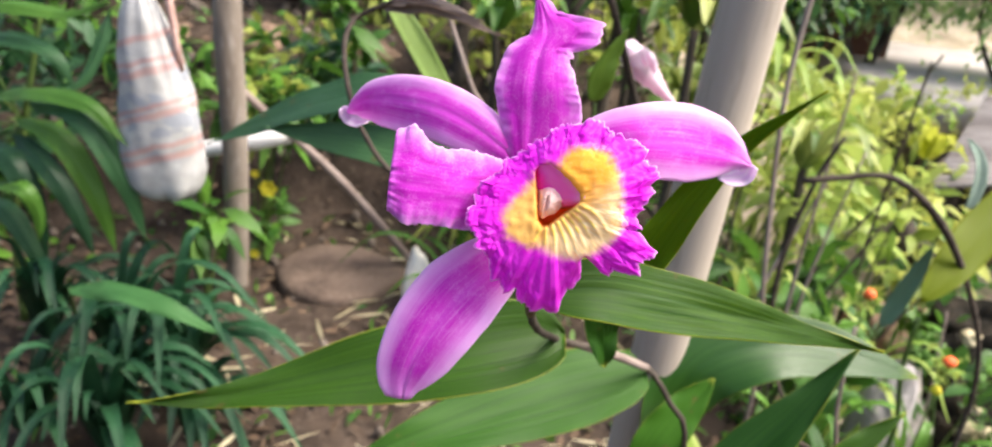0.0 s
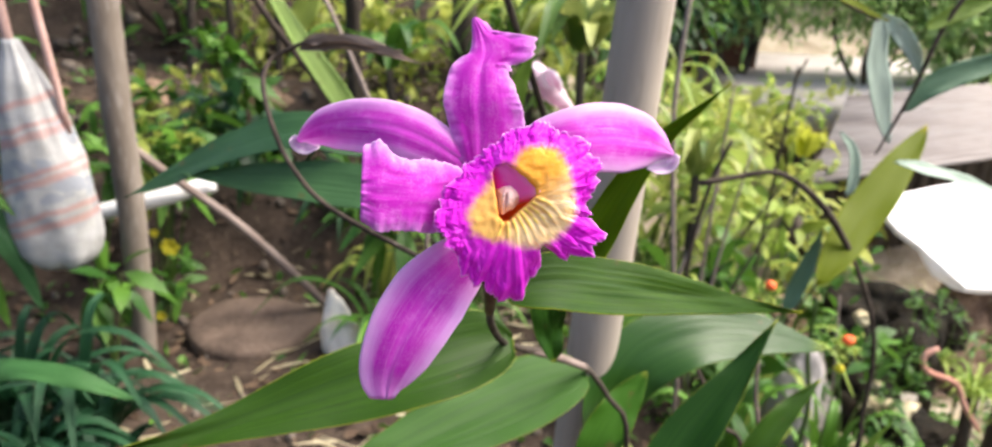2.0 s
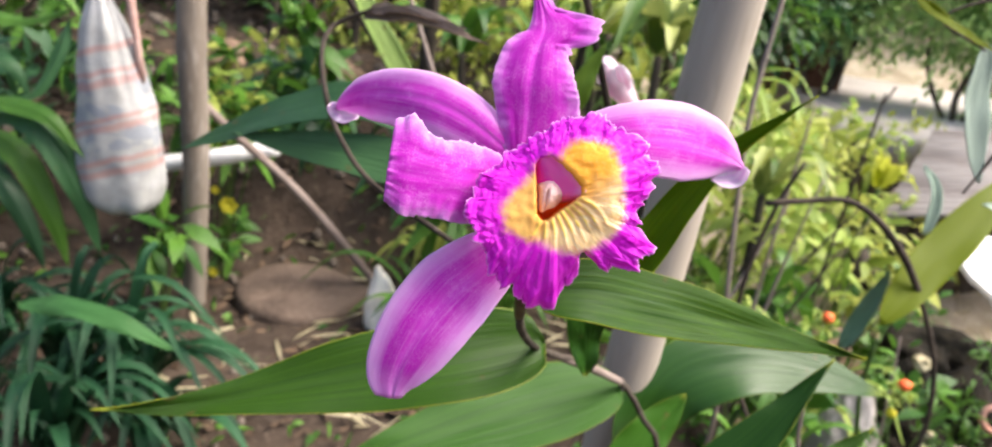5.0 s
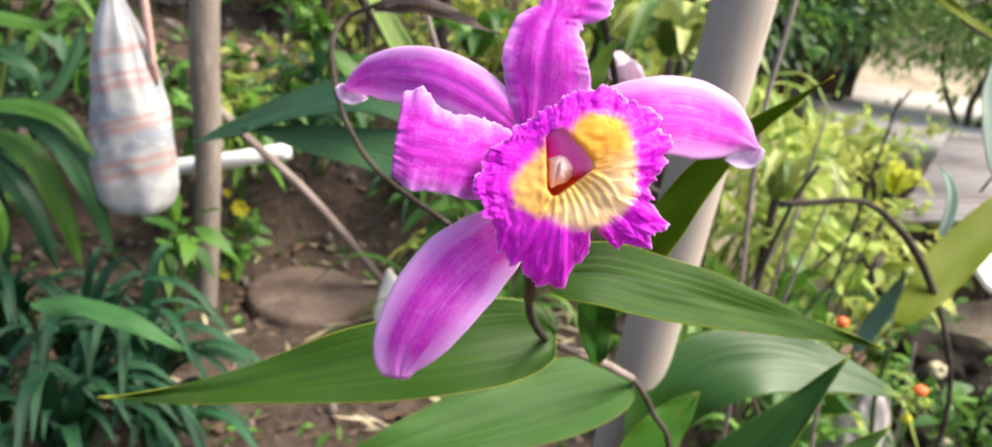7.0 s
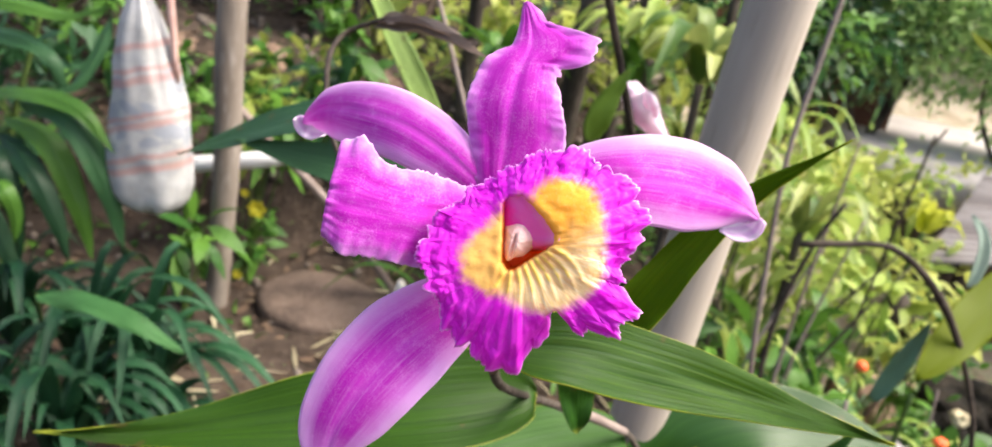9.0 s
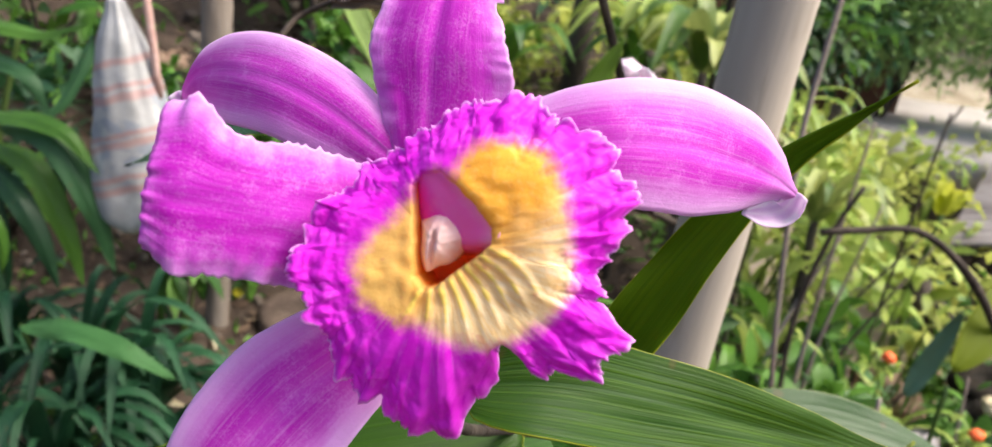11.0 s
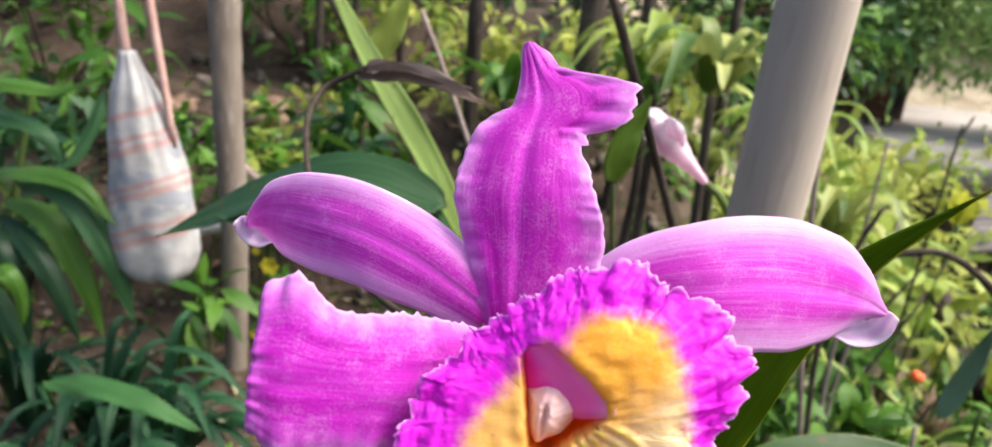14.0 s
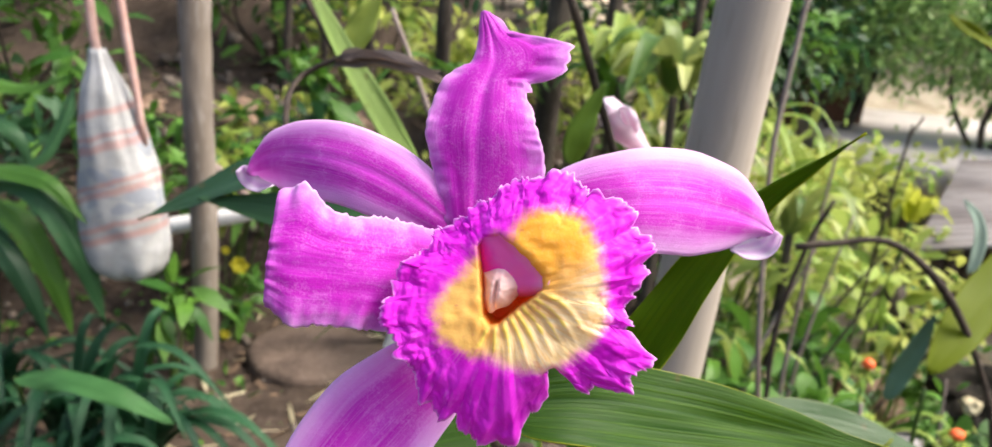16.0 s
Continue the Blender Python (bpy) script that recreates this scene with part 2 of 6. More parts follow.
def sack_material():
    """White woven plastic cloth with faded red and grey bands."""
    k = Net("woven_sack")
    ob = k.coords("Object")
    so = k.n("SeparateXYZ")
    k.l(ob, so.inputs[0])
    wob = k.noise(ob, 7, 3, 0.5)
    h = k.math("ADD", k.math("ADD", so.outputs[2], k.math("MULTIPLY", so.outputs[0], -0.35)), k.math("MULTIPLY", wob, 0.05))

    def band(at, half):
        return k.math("SUBTRACT", 1.0, k.smooth(k.math("ABSOLUTE", k.math("SUBTRACT", h, at)), half * 0.4, half * 1.7))

    red = band(0.155, 0.009)
    for at, half in ((0.185, 0.006), (0.275, 0.009), (0.300, 0.006), (0.39, 0.009), (0.415, 0.006), (0.475, 0.008)):
        red = k.math("MAXIMUM", red, band(at, half))
    grey = k.math("MULTIPLY", k.smooth(k.noise(k.coords("Object", (5, 5, 9)), 2.6, 3, 0.6), 0.48, 0.58), band(0.31, 0.15))
    dirt = k.noise(ob, 9, 5, 0.65)
    c = k.mix(k.smooth(dirt, 0.3, 0.8), (0.28, 0.28, 0.26), (0.48, 0.485, 0.475))
    c = k.mix(k.math("MULTIPLY", grey, 0.7), c, (0.20, 0.23, 0.27))
    c = k.mix(k.math("MULTIPLY", red, 0.52), c, (0.40, 0.16, 0.12))
    k.col(c)
    k.set(0.5, 0.4)
    weave = k.noise(k.coords("Object", (1, 1, 1)), 230, 2, 0.5)
    k.bump(k.math("ADD", weave, k.math("MULTIPLY", dirt, 1.5)), 0.4, 0.003)
    return k.m


SEPAL = petal_material("sepal_skin", (0.60, 0.010, 0.54), (0.67, 0.062, 0.63), (0.83, 0.48, 0.83), 0.32)
PETAL = petal_material("petal_skin", (0.54, 0.006, 0.50), (0.60, 0.022, 0.57), (0.70, 0.18, 0.71), 0.52, 0.93, 1.1)
WHITE_TIP = petal_material("sepal_back", (0.78, 0.55, 0.80), (0.86, 0.72, 0.87), (0.92, 0.88, 0.92))
LIP = lip_material()
COLUMN = column_material()
ANTHER = rough_material("anther_skin", (0.96, 0.56, 0.48), (0.98, 0.66, 0.58), (0.98, 0.74, 0.66), 220, 900, 0.15, 0.0005, 0.34, 0.45)
OVARY = rough_material("ovary_skin", (0.06, 0.03, 0.02), (0.10, 0.08, 0.03), scale=40, fine=300, bump=0.3, dist=0.002, rough=0.5)
ORCHID_LEAF = leaf_material("orchid_leaf", (0.003, 0.018, 0.0006), (0.030, 0.084, 0.002), (0.36, 0.40, 0.03), 0.42, 6, 0.18, 0.24)
ORCHID_MID = leaf_material("orchid_leaf_bright", (0.014, 0.058, 0.001), (0.110, 0.215, 0.004), (0.46, 0.50, 0.03), 0.46, 6, 0.28, 0.20)
ORCHID_DARK = leaf_material("orchid_leaf_dark", (0.005, 0.034, 0.002), (0.034, 0.112, 0.006), (0.24, 0.28, 0.03), 0.50, 6, 0.2, 0.17)
ORCHID_PALE = leaf_material("orchid_leaf_glossy", (0.016, 0.065, 0.006), (0.062, 0.165, 0.020), (0.20, 0.26, 0.03), 0.38, 6, 0.25, 0.38)
ORCHID_BLUE = leaf_material("orchid_leaf_bluish", (0.011, 0.048, 0.013), (0.054, 0.132, 0.046), None, 0.40, 6, 0.15, 0.30)
ORCHID_SHOOT = leaf_material("orchid_leaf_shoot", (0.020, 0.068, 0.001), (0.120, 0.220, 0.004), (0.44, 0.46, 0.02), 0.5, 6, 0.5, 0.1)
BLADE = leaf_material("young_blade", (0.16, 0.27, 0.05), (0.26, 0.38, 0.10), None, 0.4, 16)
YELLOWED = leaf_material("yellowing_leaf", (0.12, 0.165, 0.002), (0.23, 0.265, 0.004), (0.40, 0.34, 0.02), 0.5, 8, 0.4, 0.15)
BLUISH = leaf_material("bluish_leaf", (0.26, 0.37, 0.29), (0.46, 0.57, 0.47), None, 0.38, 10)
SPROUT = leaf_material("sprout_leaf", (0.026, 0.095, 0.024), (0.080, 0.205, 0.060), None, 0.5, 10, 0.25, 0.2)
DUSKY = leaf_material("dusky_leaf", (0.07, 0.16, 0.085), (0.14, 0.26, 0.15), None, 0.4, 10)
# these two leaf colours are raised to carry the sunlight on the far plants
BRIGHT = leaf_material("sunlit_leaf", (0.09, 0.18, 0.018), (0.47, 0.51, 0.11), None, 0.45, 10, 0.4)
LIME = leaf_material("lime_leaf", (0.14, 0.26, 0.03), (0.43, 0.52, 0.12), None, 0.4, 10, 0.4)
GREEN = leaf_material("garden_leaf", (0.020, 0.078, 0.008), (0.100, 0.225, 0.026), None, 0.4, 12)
# leaf colour darkened in place of the shade of overhead trees
SHADE = leaf_material("shaded_leaf", (0.008, 0.035, 0.012), (0.035, 0.105, 0.035), None, 0.42, 12)
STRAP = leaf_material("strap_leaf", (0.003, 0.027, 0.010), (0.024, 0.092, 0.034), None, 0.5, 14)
CREAMED = leaf_material("variegated_leaf", (0.05, 0.12, 0.015), (0.38, 0.42, 0.12), None, 0.4, 8)
STRAW = leaf_material("straw", (0.30, 0.26, 0.15), (0.58, 0.52, 0.34), None, 0.7, 8, 0.3)
# near-black so that the rock's colour supplies the shade of the hollow
SHADEROCK = rough_material("shade_dark_rock", (0.006, 0.005, 0.003), (0.024, 0.018, 0.010), (0.055, 0.048, 0.022), 14, 90, 1.0, 0.04, 0.9)
CREAMROCK = rough_material("cream_rock", (0.34, 0.29, 0.17), (0.55, 0.49, 0.32), (0.20, 0.16, 0.09), 9, 50, 0.7, 0.02, 0.9)
CROTON = leaf_material("yellow_lance_leaf", (0.26, 0.32, 0.020), (0.48, 0.50, 0.060), None, 0.5, 8, 0.5, 0.15)
DRY = leaf_material("dry_leaf", (0.13, 0.085, 0.060), (0.45, 0.35, 0.27), None, 0.7, 14, 0.05)
SOIL = soil_material()
LITTER = rough_material("leaf_litter", (0.045, 0.028, 0.017), (0.11, 0.072, 0.044), (0.20, 0.15, 0.10), 9, 80, 0.4, 0.004)
CONCRETE = rough_material("old_concrete", (0.066, 0.047, 0.035), (0.135, 0.098, 0.072), (0.22, 0.175, 0.135), 7, 90, 0.5, 0.006, 0.9)
STONE = rough_material("field_stone", (0.20, 0.18, 0.15), (0.34, 0.31, 0.27), (0.14, 0.15, 0.10), 6, 50, 0.7, 0.02, 0.9)
PEBBLE = rough_material("soil_pebble", (0.075, 0.058, 0.044), (0.15, 0.125, 0.10), (0.20, 0.17, 0.14), 9, 60, 0.6, 0.01, 0.9)
PALESTONE = rough_material("pale_grey_stone", (0.24, 0.225, 0.215), (0.35, 0.33, 0.32), (0.18, 0.16, 0.14), 7, 60, 0.6, 0.015, 0.9)
WALLSTONE = rough_material("wall_stone", (0.10, 0.062, 0.042), (0.24, 0.165, 0.11), (0.42, 0.33, 0.24), 5, 40, 0.8, 0.03, 0.9)
WHITESTONE = rough_material("white_stone", (0.78, 0.73, 0.64), (0.88, 0.83, 0.74), (0.50, 0.45, 0.37), 8, 60, 0.5, 0.01, 0.85)
POSTWOOD = rough_material("weathered_post", (0.14, 0.115, 0.09), (0.25, 0.215, 0.175), (0.34, 0.31, 0.275), 5, 70, 0.6, 0.006, 0.85, 0.2, (1, 1, 0.18))
GREYPOST = rough_material("grey_post", (0.285, 0.25, 0.20), (0.40, 0.355, 0.295), (0.23, 0.20, 0.155), 7, 110, 0.35, 0.002, 0.55, 0.4, (1, 1, 0.12))
POLE = rough_material("dry_cane_pole", (0.17, 0.13, 0.11), (0.27, 0.22, 0.19), (0.20, 0.155, 0.13), 8, 90, 0.4, 0.004, 0.8, 0.2, (1, 1, 0.3))
WHITEPIPE = rough_material("white_plastic", (0.66, 0.66, 0.63), (0.80, 0.80, 0.77), (0.55, 0.53, 0.48), 5, 40, 0.1, 0.002, 0.45, 0.4)
TWIG = rough_material("twig_bark", (0.024, 0.017, 0.012), (0.060, 0.045, 0.033), (0.12, 0.10, 0.08), 30, 200, 0.5, 0.002, 0.8)
BARK = rough_material("dark_bark", (0.030, 0.024, 0.018), (0.075, 0.062, 0.048), (0.12, 0.10, 0.08), 9, 60, 0.8, 0.02, 0.9, 0.2, (1, 1, 0.3))
CANE = leaf_material("green_cane", (0.05, 0.10, 0.02), (0.14, 0.20, 0.05), None, 0.45, 6)
ROPE = rough_material("faded_strap", (0.40, 0.24, 0.20), (0.52, 0.36, 0.31), (0.60, 0.52, 0.48), 20, 200, 0.4, 0.002, 0.8)
SACK = sack_material()
ROOF = rough_material("weathered_roof_sheet", (0.22, 0.19, 0.17), (0.34, 0.31, 0.28), (0.17, 0.145, 0.13), 3.5, 14, 0.3, 0.01, 0.6, 0.4, (0.10, 1, 1))
WHITESLAB = rough_material("white_sheet", (0.80, 0.80, 0.79), (0.86, 0.86, 0.86), (0.74, 0.73, 0.71), 2, 25, 0.2, 0.003, 0.5, 0.4)
PAVING = rough_material("pale_paving", (0.50, 0.46, 0.42), (0.62, 0.58, 0.54), (0.40, 0.36, 0.32), 1.2, 14, 0.4, 0.01, 0.9)
BROWNWALL = rough_material("brown_plaster", (0.085, 0.040, 0.026), (0.15, 0.07, 0.045), (0.20, 0.11, 0.08), 1.5, 25, 0.4, 0.01, 0.9)
TERRACOTTA = rough_material("terracotta", (0.42, 0.20, 0.14), (0.55, 0.30, 0.23), (0.60, 0.40, 0.33), 9, 70, 0.4, 0.004, 0.8)
ORANGE = rough_material("orange_bloom", (0.80, 0.10, 0.02), (0.86, 0.17, 0.05), (0.9, 0.30, 0.12), 90, 300, 0.4, 0.002, 0.5)
YELLOW = rough_material("yellow_bloom", (0.58, 0.50, 0.02), (0.70, 0.62, 0.04), (0.62, 0.56, 0.05), 90, 300, 0.4, 0.002, 0.5)
# hedge green lightened beyond its own tone to read as sunlit
HEDGE = leaf_material("hedge_leaf", (0.08, 0.19, 0.055), (0.36, 0.52, 0.18), None, 0.4, 10, 0.5)
BUDSKIN = petal_material("bud_skin", (0.84, 0.50, 0.66), (0.92, 0.80, 0.86), (0.95, 0.93, 0.94), 0.3, 0.3)


# ---- building blocks ----
def thing(name, base, label, category, group="", kind=""):
    """A top-level thing: an Empty at its base."""
    ob = new(name)
    ob.location = base
    return tagged(ob, label, category, group, kind)


def spot_of(ob):
    p = Vector((0, 0, 0))
    while ob is not None:
        p += ob.location
        ob = ob.parent
    return p


def part(name, bm, material, parent, label=""):
    """Links a bmesh, whose points are world places, as one mesh under a thing or part."""
    off = spot_of(parent)
    bmesh.ops.translate(bm, verts=bm.verts, vec=-off)
    return raw(name, bm, material, parent, label)


def raw(name, bm, material, parent=None, label=""):
    me = bpy.data.meshes.new(name)
    bm.normal_update()
    bm.to_mesh(me)
    bm.free()
    for p in me.polygons:
        p.use_smooth = True
    me.materials.append(material)
    ob = new(name, me)
    ob.parent = parent
    return tagged(ob, label) if label else ob


def spline(pts, n):
    """n places evenly set along a smooth curve through the points."""
    p = np.array(pts, float)
    if len(p) == 2:
        return p[0] + np.linspace(0, 1, n)[:, None] * (p[1] - p[0])
    q = np.vstack([2 * p[0] - p[1], p, 2 * p[-1] - p[-2]])
    out = []
    for i in range(1, len(q) - 2):
        for t in np.linspace(0, 1, 24, endpoint=False):
            a, b, c, d = q[i - 1], q[i], q[i + 1], q[i + 2]
            out.append(0.5 * (2 * b + (c - a) * t + (2 * a - 5 * b + 4 * c - d) * t * t + (3 * b - a - 3 * c + d) * t ** 3))
    out.append(p[-1])
    out = np.array(out)
    s = np.r_[0, np.cumsum(np.linalg.norm(np.diff(out, axis=0), axis=1))]
    u = np.linspace(0, s[-1], n)
    return np.stack([np.interp(u, s, out[:, k]) for k in range(3)], 1)


def frame_along(c, up):
    t = np.gradient(c, axis=0)
    t /= np.linalg.norm(t, axis=1)[:, None] + 1e-12
    side = np.cross(t, up)
    side /= np.linalg.norm(side, axis=1)[:, None] + 1e-12
    return t, side, np.cross(side, t)


def sheet(grid, uvs):
    """A bmesh from a grid of points [rows][columns] with UVs."""
    bm = bmesh.new()
    layer = bm.loops.layers.uv.new("UVMap")
    nr, nc = grid.shape[:2]
    vs = [[bm.verts.new(grid[i, j]) for j in range(nc)] for i in range(nr)]
    for i in range(nr - 1):
        for j in range(nc - 1):
            ids = ((i, j), (i, j + 1), (i + 1, j + 1), (i + 1, j))
            fc = bm.faces.new([vs[a][b] for a, b in ids])
            for lp, (a, b) in zip(fc.loops, ids):
                lp[layer].uv = uvs[a, b]
    return bm


def thicken(ob, t):
    m = ob.modifiers.new("thickness", "SOLIDIFY")
    m.thickness, m.offset = t, 0.0
    return ob


def wob(x, y=0.0, z=0.0):
    return noise.noise((x, y, z))


def blade(mid, width, up=(0, 0, 1), fold=0.12, pleat=0.0, lobe=(0.55, 0.9), nv=28, nu=13, wave=0.0, seed=0.0, twist=0.0):
    """A leaf blade along a curve: width across at its broadest, keeled by fold, pleated along its ribs."""
    c = spline(mid, nv)
    t, side, nor = frame_along(c, np.array(up, float))
    s = np.linspace(0, 1, nv)
    prof = s ** lobe[0] * (1 - s) ** lobe[1]
    prof = prof / prof.max()
    prof = np.maximum(prof, 0.03)
    u = np.linspace(-1, 1, nu)
    g = np.zeros((nv, nu, 3))
    uv = np.zeros((nv, nu, 2))
    for i in range(nv):
        w = width * 0.5 * prof[i]
        a = twist * (s[i] - 0.5)
        sd, no = side[i] * math.cos(a) + nor[i] * math.sin(a), nor[i] * math.cos(a) - side[i] * math.sin(a)
        for j in range(nu):
            h = fold * w * abs(u[j]) ** 1.3 + pleat * math.cos(u[j] * 25) * prof[i]
            h += wave * wob(s[i] * 5 + seed, u[j] * 0.8, seed) * abs(u[j])
            g[i, j] = c[i] + sd * w * u[j] + no * h
            uv[i, j] = ((u[j] + 1) / 2, s[i])
    return sheet(g, uv)


def tube(path, radii, sides=10, n=24, bumpy=0.0, seed=0.0):
    """A round stem, cane or pole along a curve."""
    c = spline(path, n)
    up = np.array((0.13, 0.31, 0.94)) if abs(c[-1][2] - c[0][2]) < 0.7 * np.linalg.norm(c[-1] - c[0]) else np.array((0.2, 0.97, 0.1))
    t, side, nor = frame_along(c, up)
    r = np.interp(np.linspace(0, 1, n), np.linspace(0, 1, len(radii)), radii)
    g = np.zeros((n, sides + 1, 3))
    uv = np.zeros((n, sides + 1, 2))
    for i in range(n):
        for j in range(sides + 1):
            a = 2 * math.pi * (j % sides) / sides
            k = r[i] * (1 + bumpy * wob(math.cos(a) * 1.3 + seed, math.sin(a) * 1.3, i * 0.55))
            g[i, j] = c[i] + (side[i] * math.cos(a) + nor[i] * math.sin(a)) * k
            uv[i, j] = (j / sides, i / (n - 1))
    bm = sheet(g, uv)
    bmesh.ops.remove_doubles(bm, verts=bm.verts, dist=min(r) * 1e-3)
    edge = [e for e in bm.edges if e.is_boundary]
    bmesh.ops.holes_fill(bm, edges=edge, sides=0)
    return bm


def blob(centre, size, rough=0.25, seed=0.0, sub=3, flat=0.0):
    """An uneven rounded stone or fruit."""
    bm = bmesh.new()
    bmesh.ops.create_icosphere(bm, subdivisions=sub, radius=1.0)
    for v in bm.verts:
        d = v.co.normalized()
        k = 1 + rough * (wob(d.x * 1.1 + seed, d.y * 1.1, d.z * 1.1 + seed) + 0.45 * wob(d.x * 3 + seed, d.y * 3, d.z * 3) + 0.22 * wob(d.x * 8, d.y * 8 + seed, d.z * 8))
        v.co = Vector((d.x * size[0], d.y * size[1], max(d.z, -1 + flat) * size[2])) * k + Vector(centre)
    return bm


rng = np.random.default_rng(7)
LEAF_S = np.array((0.0, 0.22, 0.5, 0.78, 1.0))
LEAF_W = np.array((0.06, 0.75, 1.0, 0.62, 0.04))


def leaves(at, way, length, width, droop=0.35, keel=0.15):
    """Many small leaves as one mesh: places, directions, lengths and widths."""
    n = len(at)
    at, way = np.asarray(at, float), np.asarray(way, float)
    way = way / (np.linalg.norm(way, axis=1)[:, None] + 1e-9)
    ref = np.tile((0.0, 0.0, 1.0), (n, 1)) + rng.normal(0, 0.35, (n, 3))
    side = np.cross(way, ref)
    side /= np.linalg.norm(side, axis=1)[:, None] + 1e-9
    nor = np.cross(side, way)
    length, width = np.broadcast_to(length, n), np.broadcast_to(width, n)
    dr = droop * rng.uniform(0.3, 1.4, n)
    verts = np.zeros((n, 5, 3, 3))
    for i in range(5):
        mid = at + way * (length * LEAF_S[i])[:, None]
        mid[:, 2] -= length * dr * LEAF_S[i] ** 2
        w = (width * 0.5 * LEAF_W[i])[:, None]
        verts[:, i, 0], verts[:, i, 1], verts[:, i, 2] = mid - side * w + nor * w * keel, mid, mid + side * w + nor * w * keel
    quad = np.array([(3 * i + j, 3 * i + j + 1, 3 * i + j + 4, 3 * i + j + 3) for i in range(4) for j in range(2)])
    faces = (quad[None] + 15 * np.arange(n)[:, None, None]).reshape(-1, 4)
    me = bpy.data.meshes.new("leaves")
    me.from_pydata(verts.reshape(-1, 3), [], faces.tolist())
    uv = me.uv_layers.new(name="UVMap")
    puv = np.array([((j) / 2, LEAF_S[i]) for i in range(5) for j in range(3)])
    loop = np.array([l for l in faces.reshape(-1)]) % 15
    uv.data.foreach_set("uv", puv[loop].reshape(-1))
    me.polygons.foreach_set("use_smooth", [True] * len(me.polygons))
    return me


def crown(parent, name, at, way, length, width, material, droop=0.35, label=""):
    me = leaves(np.asarray(at) - np.array(spot_of(parent)), way, length, width, droop)
    me.materials.append(material)
    ob = new(name, me)
    ob.parent = parent
    return tagged(ob, label, kind="stuff")


def land(x, y):
    """Height of the ground: a level bed, a bank behind it, and a slope that falls away beside it."""
    def st(a, b, v):
        k = np.clip((v - a) / (b - a), 0, 1)
        return k * k * (3 - 2 * k)
    left = 1 - st(0.1, 1.3, x - 0.12 * (y - 2.5))
    bank = 0.30 * st(2.75, 3.05, y) + 0.30 * st(3.35, 3.75, y) + 0.45 * st(4.2, 5.2, y) + 2.2 * st(5, 11, y)
    fall = -1.25 * st(0.7, 2.4, x) * st(0.3, 2.6, y) + 1.1 * st(5.2, 7.5, y) * st(0.9, 2.4, x) + 3.0 * st(9.5, 18, y) * st(0.5, 2.4, x)
    return left * bank + fall


def land_z(x, y):
    return float(land(np.array(float(x)), np.array(float(y))))


def shrub(name, label, base, centre, size, n, leaf, material, stem_material=TWIG, stems=5, droop=0.35, category="shrub", group="", hollow=0.35, thick=0.008):
    """A bush: stems from the ground and a crown of separate leaves in clumps, with gaps."""
    base = (base[0], base[1], land_z(base[0], base[1]) - 0.02)
    t = thing(name, base, label, category, group)
    c, sz = np.array(centre, float), np.array(size, float)
    k = max(6, n // 28)
    d = rng.normal(0, 1, (k, 3))
    d /= np.linalg.norm(d, axis=1)[:, None]
    clump = c + d * sz * rng.uniform(hollow, 1.0, (k, 1)) ** 0.6
    pick = rng.integers(0, k, n)
    off = rng.normal(0, 0.2, (n, 3)) * sz.mean()
    at = clump[pick] + off
    way = (at - c) / sz * 0.6 + rng.normal(0, 0.55, (n, 3)) + np.array((0, 0, 0.25))
    ln = leaf[0] * rng.uniform(0.6, 1.25, n)
    crown(t, "crown", at, way, ln, ln * leaf[1] / leaf[0], material, droop)
    for i in range(stems):
        q = clump[i % k]
        m = (np.array(base) + q) / 2 + rng.normal(0, 0.12, 3) * sz
        r = thick * rng.uniform(0.7, 1.3)
        part("stem", tube([base, tuple(m), tuple(q)], [r * 1.3, r, r * 0.4], 7, 12, 0.15, i), stem_material, t)
    return t


def strap_plant(name, label, base, n, length, width, material, lean=(0, 0), spread=1.0, rise=0.9, seed=1, category="plant", group="", arc=(0, 360), fold=0.25):
    """A tuft of long arching blades from one crown; each blade is a part."""
    r = random.Random(seed)
    z = base[2] if len(base) > 2 else land_z(base[0], base[1])
    b = Vector((base[0], base[1], z))
    t = thing(name, b, label, category, group)
    for i in range(n):
        a = radians(arc[0] + (arc[1] - arc[0]) * (i + r.random() * 0.8) / n)
        ln = length * r.uniform(0.65, 1.1)
        out = spread * r.uniform(0.45, 1.0)
        dx, dy = math.cos(a) * out + lean[0], math.sin(a) * out + lean[1]
        up = rise * r.uniform(0.6, 1.1)
        p0 = b + Vector((math.cos(a), math.sin(a), 0)) * width * 0.4
        p1 = p0 + Vector((dx * 0.28, dy * 0.28, up * 0.5)) * ln
        p2 = p0 + Vector((dx * 0.66, dy * 0.66, up * 0.62)) * ln
        p3 = p0 + Vector((dx * 1.0, dy * 1.0, up * 0.62 - 0.34 * out)) * ln
        part("leaf", blade([p0, p1, p2, p3], width * r.uniform(0.8, 1.15), (0.01, 0.02, 1), fold, 0, (0.35, 0.75), 18, 7, 0.006, i, r.uniform(-0.6, 0.6)), material, t)
    return t


def stone(name, label, centre, size, material, seed, category="stone", group="", rough=0.28):
    ob = raw(name, blob((0, 0, 0), size, rough, seed, 4, 0.35), material)
    ob.location = centre
    return tagged(ob, label, category, group)


# ---- ground ----
def axis_steps(lo, hi, fine_lo, fine_hi, step):
    a = list(np.arange(fine_lo, fine_hi, step))
    left = list(-np.geomspace(step, abs(lo - fine_lo), 18)[::-1] + fine_lo)
    right = list(np.geomspace(step, hi - fine_hi, 18) + fine_hi)
    return np.array(left + a + right)


